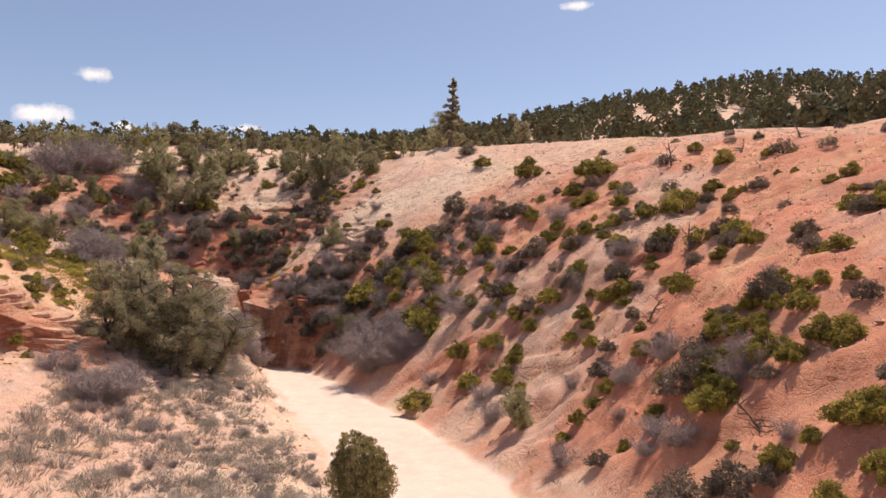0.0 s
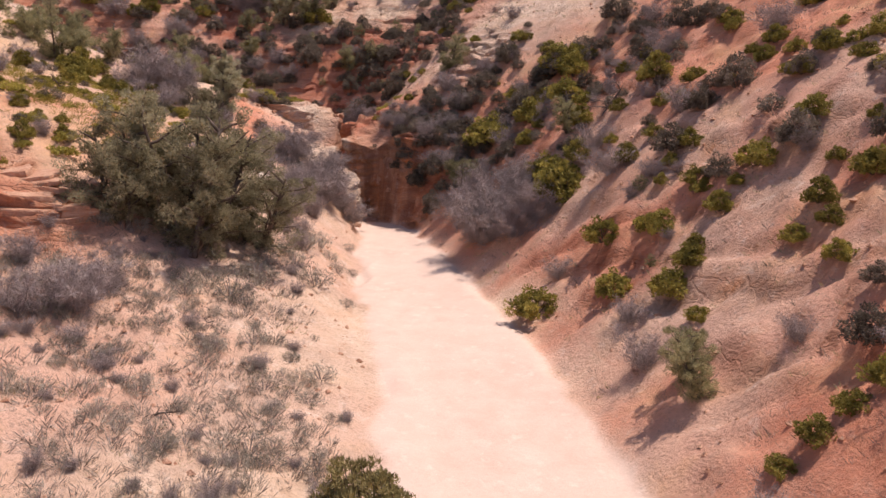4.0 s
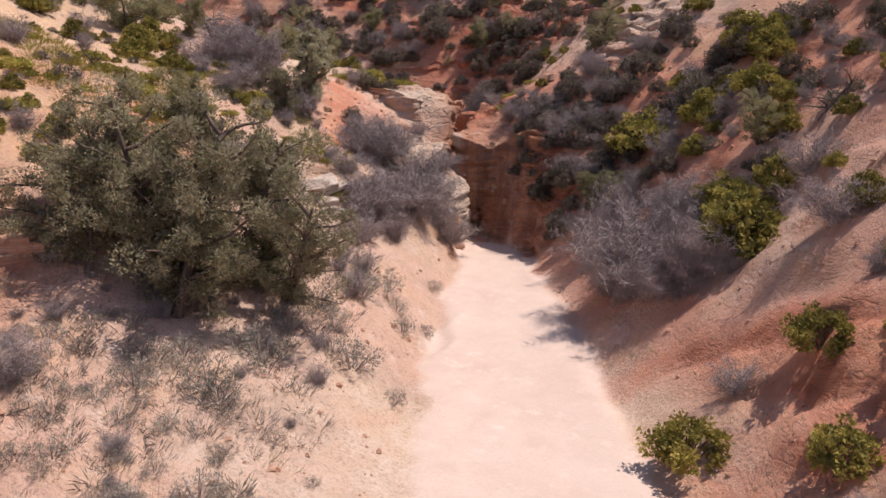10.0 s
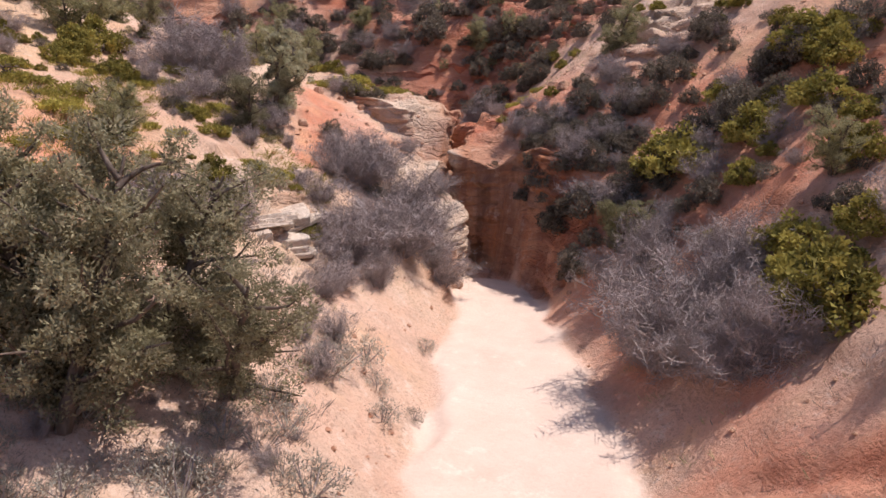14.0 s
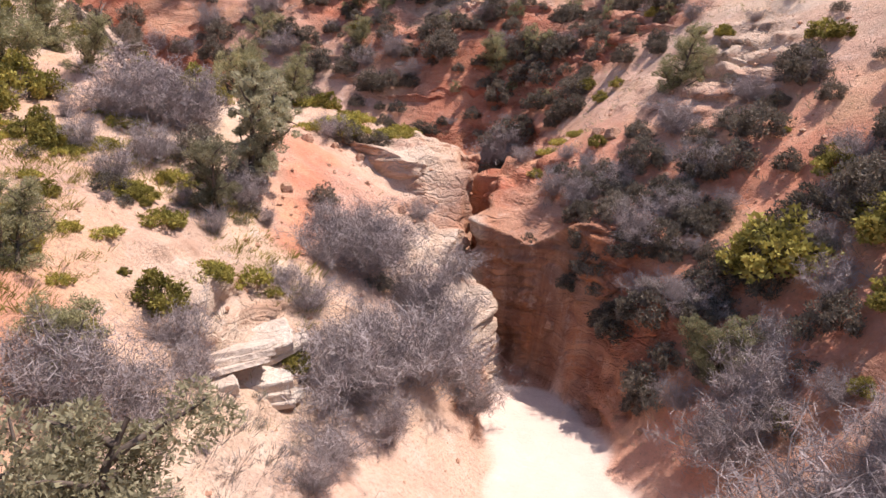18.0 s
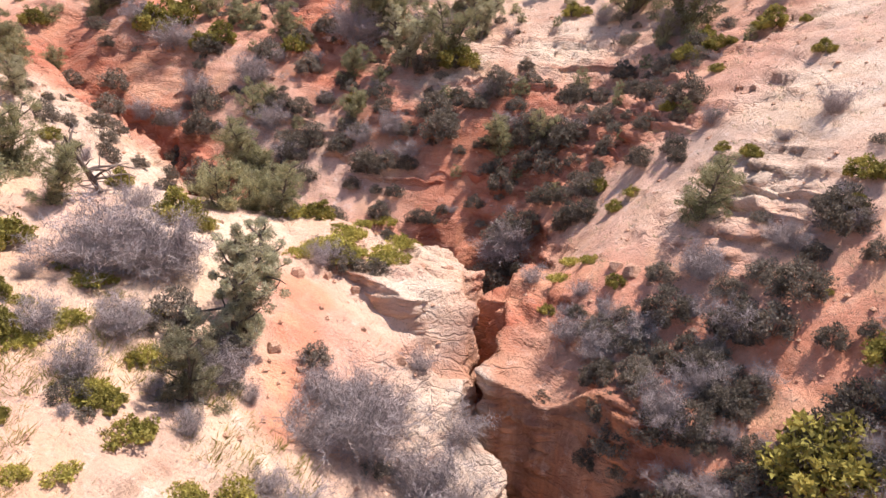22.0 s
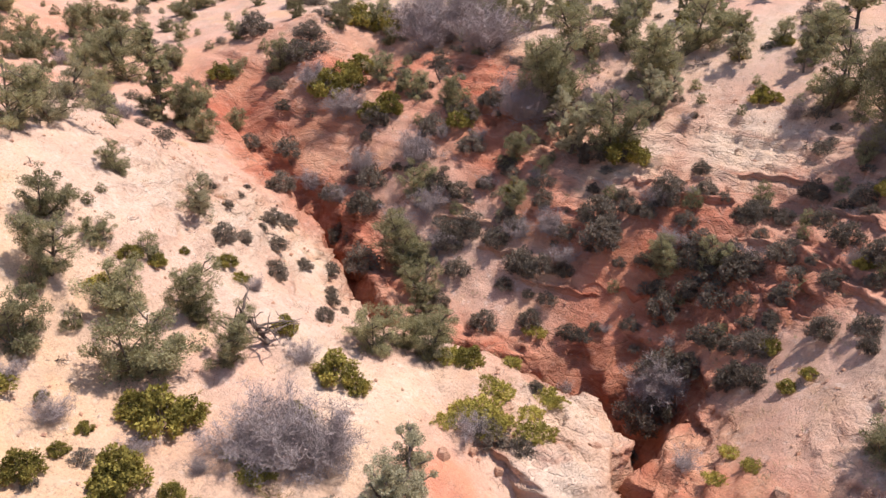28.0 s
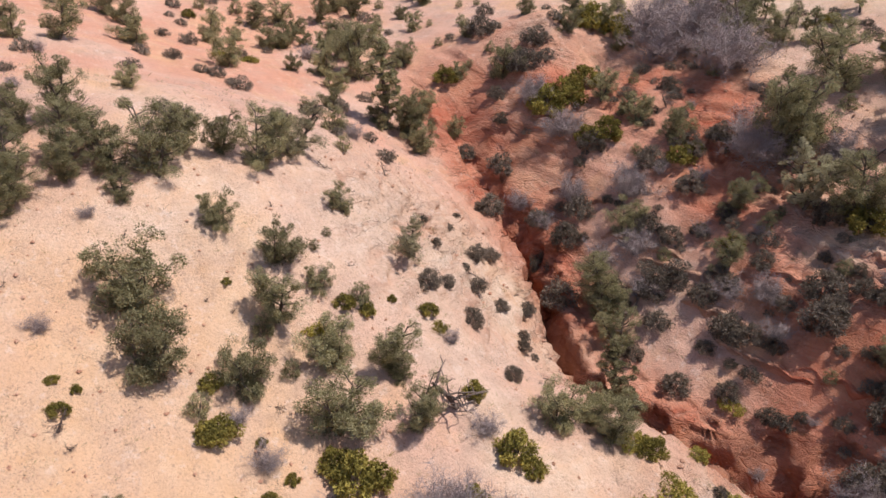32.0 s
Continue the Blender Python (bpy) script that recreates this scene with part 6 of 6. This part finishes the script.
RED_LEDGE = "layered red sandstone shelf breaking out of the bank"
for spot in ((-20.9, 35.8, 35, 4.2, 2.2, 4), (-19.3, 36.4, 42, 3.4, 1.8, 3), (-19.6, 35.0, 30, 3.6, 1.6, 3), (-22.6, 35.4, 20, 3.2, 2.0, 4), (-18.4, 36.0, 50, 2.2, 1.2, 3)):
    ledge(*spot, RED_STONE, RED_LEDGE, 0.62, 11)
plant("slim", [(-34.6, 69.3, 6.2), (-58.5, 66.8, 7.0)], "slender pinyons by the upper slot")
plant("upright", [(-2.2, 26.0, 3.0)])
plant("juniper", [(-16.4, 39.7, 5.5)], "junipers on the left bank of the wash")
plant("pine", [(-2.4, 89, 9.8)])

# sagebrush on the terrace and scattered over the low bank
SCATTER = np.random.default_rng(17)


def scatter(kind, count, x0, x1, y0, y1, lo, hi, group, keep):
    """Plants at random in a stretch of ground, where keep allows, not too close together."""
    spots = []
    for _ in range(count * 30):
        x, y = SCATTER.uniform(x0, x1), SCATTER.uniform(y0, y1)
        h = lo + (hi - lo) * SCATTER.uniform() ** 2
        if keep(x, y) and all((x - a) ** 2 + (y - b) ** 2 > (0.55 * (h + c)) ** 2 for a, b, c in spots):
            spots.append((x, y, h))
        if len(spots) == count:
            break
    if spots:
        plant(kind, spots, group)


def on_terrace(x, y):
    dw, side, (wz, wh, wk) = nearest_on(WASH, np.array([x]), np.array([y]))
    bank = dw[0] - wh[0]
    return side[0] > 0 and (2.7 if y > 33 else 1.2) * SCATTER.uniform(0.7, 1.3) < bank < 11.5 and (y < 43 or SCATTER.uniform() < 0.4)


def bare_right(x, y):
    dw, side, (wz, wh, wk) = nearest_on(WASH, np.array([x]), np.array([y]))
    return side[0] < 0 and dw[0] - wh[0] > 2.5


def mid_slope(x, y):
    dw, side, (wz, wh, wk) = nearest_on(WASH, np.array([x]), np.array([y]))
    return side[0] < 0 and 4.5 < dw[0] - wh[0] < 19 and fractal(np.array([x]), np.array([y]), 4, 2, 99)[0] > -0.15


def off_floor(x, y):
    dw, _, (wz, wh, wk) = nearest_on(WASH, np.array([x]), np.array([y]))
    ds, _, (sz, sh, sk) = nearest_on(SLOT, np.array([x]), np.array([y]))
    return dw[0] > wh[0] + 0.8 and ds[0] > 1.5 and math.hypot(x + 26.5, y - 86.5) > 4.5


def low_right(x, y):
    dw, side, (wz, wh, wk) = nearest_on(WASH, np.array([x]), np.array([y]))
    return side[0] < 0 and (6.0 if 33 < y < 54 else 2.0) < dw[0] - wh[0] < 9 + 8 * SCATTER.uniform() and fractal(np.array([x]), np.array([y]), 5, 2, 97)[0] > -0.25


def under_spur(x, y):
    return off_floor(x, y) and x + 0.55 * y > 18.5 and y < np.interp(x, [-17, -15, -12, -8, -4, 2], [64.5, 64.2, 64, 64.5, 65, 65])


def beyond_edge(x, y):
    return y > np.interp(x, [-60, -36, -22, -12, -2.5, 6, 16.6, 30, 40], [91, 95, 93, 93, 90, 85, 78, 58, 40])


scatter("sage", 125, -20, -2, 20, 50, 0.25, 0.6, "sagebrush on the terrace", on_terrace)
scatter("sage", 180, -19, -2, 15, 37, 0.3, 0.65, "sagebrush on the terrace", on_terrace)
scatter("bare", 80, -19, -4, 22, 47, 0.25, 0.6, "small bare shrubs on the terrace", on_terrace)
scatter("manzanita", 66, 3, 22, 24, 62, 0.4, 1.0, "manzanitas on the sandy slope over the wash", mid_slope)
scatter("oak", 24, 4, 20, 24, 60, 0.5, 1.1, "scrub oaks on the sandy slope over the wash", mid_slope)
scatter("manzanita", 18, -31, -20.5, 34, 52, 0.25, 0.65, "manzanitas over the red ledges", lambda x, y: True)
scatter("mat", 70, -31, -20, 36, 54, 0.14, 0.28, "manzanita mats over the red ledges", lambda x, y: True)
scatter("bare", 8, -31, -19, 28, 48, 0.5, 1.2, "bare shrubs over the red ledges", lambda x, y: True)
scatter("oak", 16, -12, 30, 30, 72, 0.3, 0.8, "scrub oaks on the sandy slope over the wash", bare_right)
scatter("boulder", 34, -26, -8, 56, 66, 0.15, 0.5, "broken blocks round the slot", off_floor)
scatter("boulder", 14, -24, -17, 32, 36, 0.12, 0.35, "broken blocks under the red ledge", lambda x, y: True)
scatter("boulder", 40, -45, -14, 74, 86, 0.15, 0.5, "broken blocks on the far canyon slope", lambda x, y: True)
scatter("deadfall", 26, -52, -26, 40, 66, 0.3, 0.9, "fallen branches on the pale sand hill", lambda x, y: True)
scatter("deadfall", 24, -18, -5, 20, 46, 0.25, 0.7, "fallen branches on the terrace", on_terrace)
scatter("deadfall", 26, -40, -5, 86, 100, 0.4, 1.1, "fallen branches on the wooded plateau", lambda x, y: True)
scatter("bare", 14, -12, 22, 16, 64, 0.5, 1.5, "bare shrubs low on the sandy slope", low_right)
scatter("oak", 20, -12, 22, 20, 66, 0.5, 1.3, "scrub oaks low on the sandy slope", low_right)
scatter("manzanita", 16, -10, 26, 14, 62, 0.4, 1.0, "manzanitas low on the sandy slope", low_right)
scatter("bare", 14, -60, 4, 86, 112, 0.6, 1.5, "bare shrubs on the wooded plateau", lambda x, y: True)
scatter("manzanita", 10, -60, 4, 86, 108, 0.4, 0.9, "manzanitas on the wooded plateau", lambda x, y: True)
scatter("bare", 18, -48, -14, 75, 88, 0.4, 1.1, "bare shrubs on the far canyon slope", off_floor)
plant("oak", [(-13.3, 61.2, 0.8), (-11.6, 60.3, 0.9), (-9.8, 59.4, 0.9), (-12.9, 62.5, 0.7), (-10.6, 61.4, 0.8), (-11.1, 57.5, 0.9)], "scrub oaks round the slot's mouth")
scatter("oak", 50, -48, -14, 73, 84, 0.5, 1.3, "scrub oaks on the far canyon slope", off_floor)
scatter("oak", 26, -17, 2, 56, 66.5, 0.6, 1.2, "scrub oaks under the pale spur", under_spur)
scatter("bare", 36, -17, 3, 55, 66.5, 0.5, 1.2, "bare shrubs under the pale spur", under_spur)
scatter("blackbrush", 46, -17, 3, 55, 66.5, 0.4, 0.9, "blackbrush under the pale spur", under_spur)
scatter("blackbrush", 70, -50, -13, 75, 89, 0.35, 0.9, "blackbrush on the far canyon slope", off_floor)
scatter("blackbrush", 40, -50, 2, 86, 106, 0.4, 0.9, "blackbrush on the wooded plateau", lambda x, y: True)
scatter("blackbrush", 40, -34, -19, 28, 56, 0.3, 0.7, "blackbrush over the red ledges", lambda x, y: True)
scatter("blackbrush", 30, -14, 24, 18, 70, 0.4, 0.9, "blackbrush on the sandy slope over the wash", bare_right)
scatter("cliffrose", 40, -50, -13, 76, 92, 0.7, 1.5, "cliffrose on the far canyon slope", off_floor)
scatter("cliffrose", 60, -56, 4, 88, 108, 0.8, 1.7, "cliffrose on the wooded plateau", lambda x, y: True)
scatter("cliffrose", 10, -54, -34, 40, 58, 0.5, 1.2, "cliffrose on the pale sand hill", lambda x, y: True)
scatter("cliffrose", 50, -100, -54, 60, 96, 0.7, 1.6, "cliffrose up the valley", lambda x, y: True)
scatter("far_pinyon", 85, -80, 8, 90, 118, 2.2, 4.2, "pinyons on the wooded plateau", beyond_edge)
scatter("far_juniper", 50, -80, 8, 92, 122, 2.2, 4.0, "junipers on the wooded plateau", beyond_edge)
scatter("bushy", 60, -100, -55, 62, 95, 1.2, 2.4, "bushy junipers up the valley", lambda x, y: True)
scatter("blackbrush", 70, -92, -50, 42, 92, 0.5, 1.1, "blackbrush up the valley", off_floor)


# woods on the far hill, too many to count
def far_woods(count):
    x, y = SCATTER.uniform(-170, 210, count * 3), SCATTER.uniform(45, 260, count * 3)
    edge = np.interp(x, [-170, -100, -80, -36, -12, -2.5, 6, 16.6, 30, 40, 60], [105, 108, 118, 112, 104, 100, 92, 84, 64, 46, 30])
    keep = (y > edge) & (fractal(x, y, 14, 2, 90) > -0.75)
    x, y = x[keep][:count], y[keep][:count]
    z = height(x, y)
    n, per = len(x), 44
    size = SCATTER.uniform(2.4, 4.8, n)
    u = SCATTER.uniform(0.12, 1, (n, per))
    a = SCATTER.uniform(0, 6.283, (n, per))
    r = size[:, None] * 0.36 * np.sin(np.pi * np.clip(0.2 + 0.75 * u, 0, 1)) * np.sqrt(SCATTER.uniform(0.1, 1, (n, per)))
    c = np.stack([x[:, None] + r * np.cos(a), y[:, None] + r * np.sin(a), z[:, None] + size[:, None] * u], 2).reshape(-1, 3)
    v, f = sprigs(SCATTER, c, np.full(len(c), 0.2), 1, 0.85, 0.6, 0.3)
    ob = new("far_woods", mesh_of("far_woods", v, f, WOODS))
    tagged(ob, "dark pinyon and juniper woods on the far hill", "woods", kind="stuff")


def tufts(name, x, y, blades, tall, mat, label, spread_r=0.12):
    z = height(x, y)
    n = len(x)
    s = SCATTER.uniform(0.5, 1.4, n)
    a = SCATTER.uniform(0, 6.283, (n, blades))
    r = spread_r * s[:, None] * np.sqrt(SCATTER.uniform(0, 1, (n, blades)))
    foot = np.stack([x[:, None] + r * np.cos(a), y[:, None] + r * np.sin(a), np.repeat(z[:, None], blades, 1) - 0.03], 2).reshape(-1, 3)
    way = np.stack([np.cos(a) * 0.9, np.sin(a) * 0.9, np.ones_like(a)], 2).reshape(-1, 3) + SCATTER.normal(0, 0.25, (n * blades, 3))
    ln = (tall * s[:, None] * SCATTER.uniform(0.6, 1.2, (n, blades))).reshape(-1, 1)
    side = np.cross(way, SCATTER.normal(0, 1, way.shape))
    side /= np.linalg.norm(side, axis=1)[:, None]
    w = 0.06 * ln
    v = np.stack([foot - side * w * 0.6, foot + side * w * 0.6, foot + way * ln * 0.6 + side * w, foot + way * ln], 1).reshape(-1, 3)
    tagged(new(name, mesh_of(name, v, np.arange(len(v)).reshape(-1, 4), mat)), label, "ground cover", kind="stuff")


def pebbles(count):
    x, y = SCATTER.uniform(-52, 26, count), SCATTER.uniform(18, 92, count)
    dw, _, (wz, wh, wk) = nearest_on(WASH, x, y)
    keep = dw > wh + 0.4
    x, y = x[keep], y[keep]
    z = height(x, y)
    n = len(x)
    s = 0.03 + 0.11 * SCATTER.uniform(0, 1, n) ** 4
    base = np.array([(1, 0, 0), (0, 1, 0), (-1, 0, 0), (0, -1, 0), (0, 0, 0.7), (0, 0, -0.7)], float)
    v = base[None] * s[:, None, None] * SCATTER.uniform(0.6, 1.4, (n, 6, 1))
    v = v + np.stack([x, y, z + 0.2 * s], 1)[:, None]
    tri = np.array([(0, 1, 4), (1, 2, 4), (2, 3, 4), (3, 0, 4), (1, 0, 5), (2, 1, 5), (3, 2, 5), (0, 3, 5)])
    f = (tri[None] + 6 * np.arange(n)[:, None, None]).reshape(-1, 3)
    tagged(new("pebbles", mesh_of("pebbles", v.reshape(-1, 3), f, RED_STONE)), "small loose pieces of pink sandstone", "stones", kind="stuff")


far_woods(3600)
gx, gy = SCATTER.uniform(-60, 26, 13000), SCATTER.uniform(18, 102, 13000)
gd, gs, (gw, gh, gk) = nearest_on(WASH, gx, gy)
gc, _, (gw2, gh2, gk2) = nearest_on(SLOT, gx, gy)
ok = (gd > gh + np.where((gs > 0) & (gy > 30), 2.4, 0.5)) & (gc > 2.5) & (fractal(gx, gy, 5, 2, 95) > -0.3)
gx, gy = gx[ok], gy[ok]
rx, ry = SCATTER.uniform(-12, 38, 7000), SCATTER.uniform(14, 78, 7000)
rd, rs, (rz_, rh_, rk_) = nearest_on(WASH, rx, ry)
ok = (rs < 0) & (rd - rh_ > 1.5) & (fractal(rx, ry, 4, 2, 96) > -0.2)
half = len(gx) // 2
tufts("dry_grass_tufts", gx[:half], gy[:half], 16, 0.13, STRAW, "short dry grass and low green tufts on sand")
tufts("dark_low_tufts", np.r_[gx[half:], rx[ok]], np.r_[gy[half:], ry[ok]], 12, 0.12, DRY_BRUSH, "tiny dark shrublets dotted over the slopes", 0.16)
sx, sy = SCATTER.uniform(-20, -2, 2800), SCATTER.uniform(14, 48, 2800)
sd, ss, (sz_, sh_, sk_) = nearest_on(WASH, sx, sy)
ok = (ss > 0) & (sd - sh_ > np.where(sy > 31, 2.6, 1.2) * SCATTER.uniform(0.7, 1.3, len(sd))) & (sd - sh_ < 12)
tufts("grey_shrublets", sx[ok], sy[ok], 40, 0.17, DRY_BRUSH, "knee-low grey shrublets between the sagebrush", 0.24)
yx, yy = SCATTER.uniform(-33, -19.5, 2400), SCATTER.uniform(35, 54, 2400)
ok = fractal(yx, yy, 3.0, 2, 98) > 0.05
tufts("low_yellow_sprawl", yx[ok], yy[ok], 40, 0.17, YELLOW_MAT, "low yellow-green creeping growth on orange sand", 0.3)
pebbles(9000)
# twigs and needles under the trees, shifted away from the sun to add painted shade
spot = np.repeat(np.array(TREE_SPOTS), 34, axis=0)
la, lr = SCATTER.uniform(0, 6.283, len(spot)), 0.5 * spot[:, 2] * SCATTER.uniform(0, 1, len(spot)) ** 0.6
lx, ly = spot[:, 0] + lr * np.cos(la) - 0.1 * spot[:, 2], spot[:, 1] + lr * np.sin(la) - 0.08 * spot[:, 2]
near = (lx > -62) & (ly < 105) & (nearest_on(WASH, lx, ly)[0] > 3.5)
tufts("needle_litter", lx[near], ly[near], 7, 0.07, DRY_BRUSH, "brown needles and twigs under the trees, also standing in for their shade", 0.16)
for kind, made in KIT.items():
    for k, root in enumerate(made):
        if (kind, k) not in USED:
            for o in (*root.children, root):
                bpy.data.objects.remove(o)
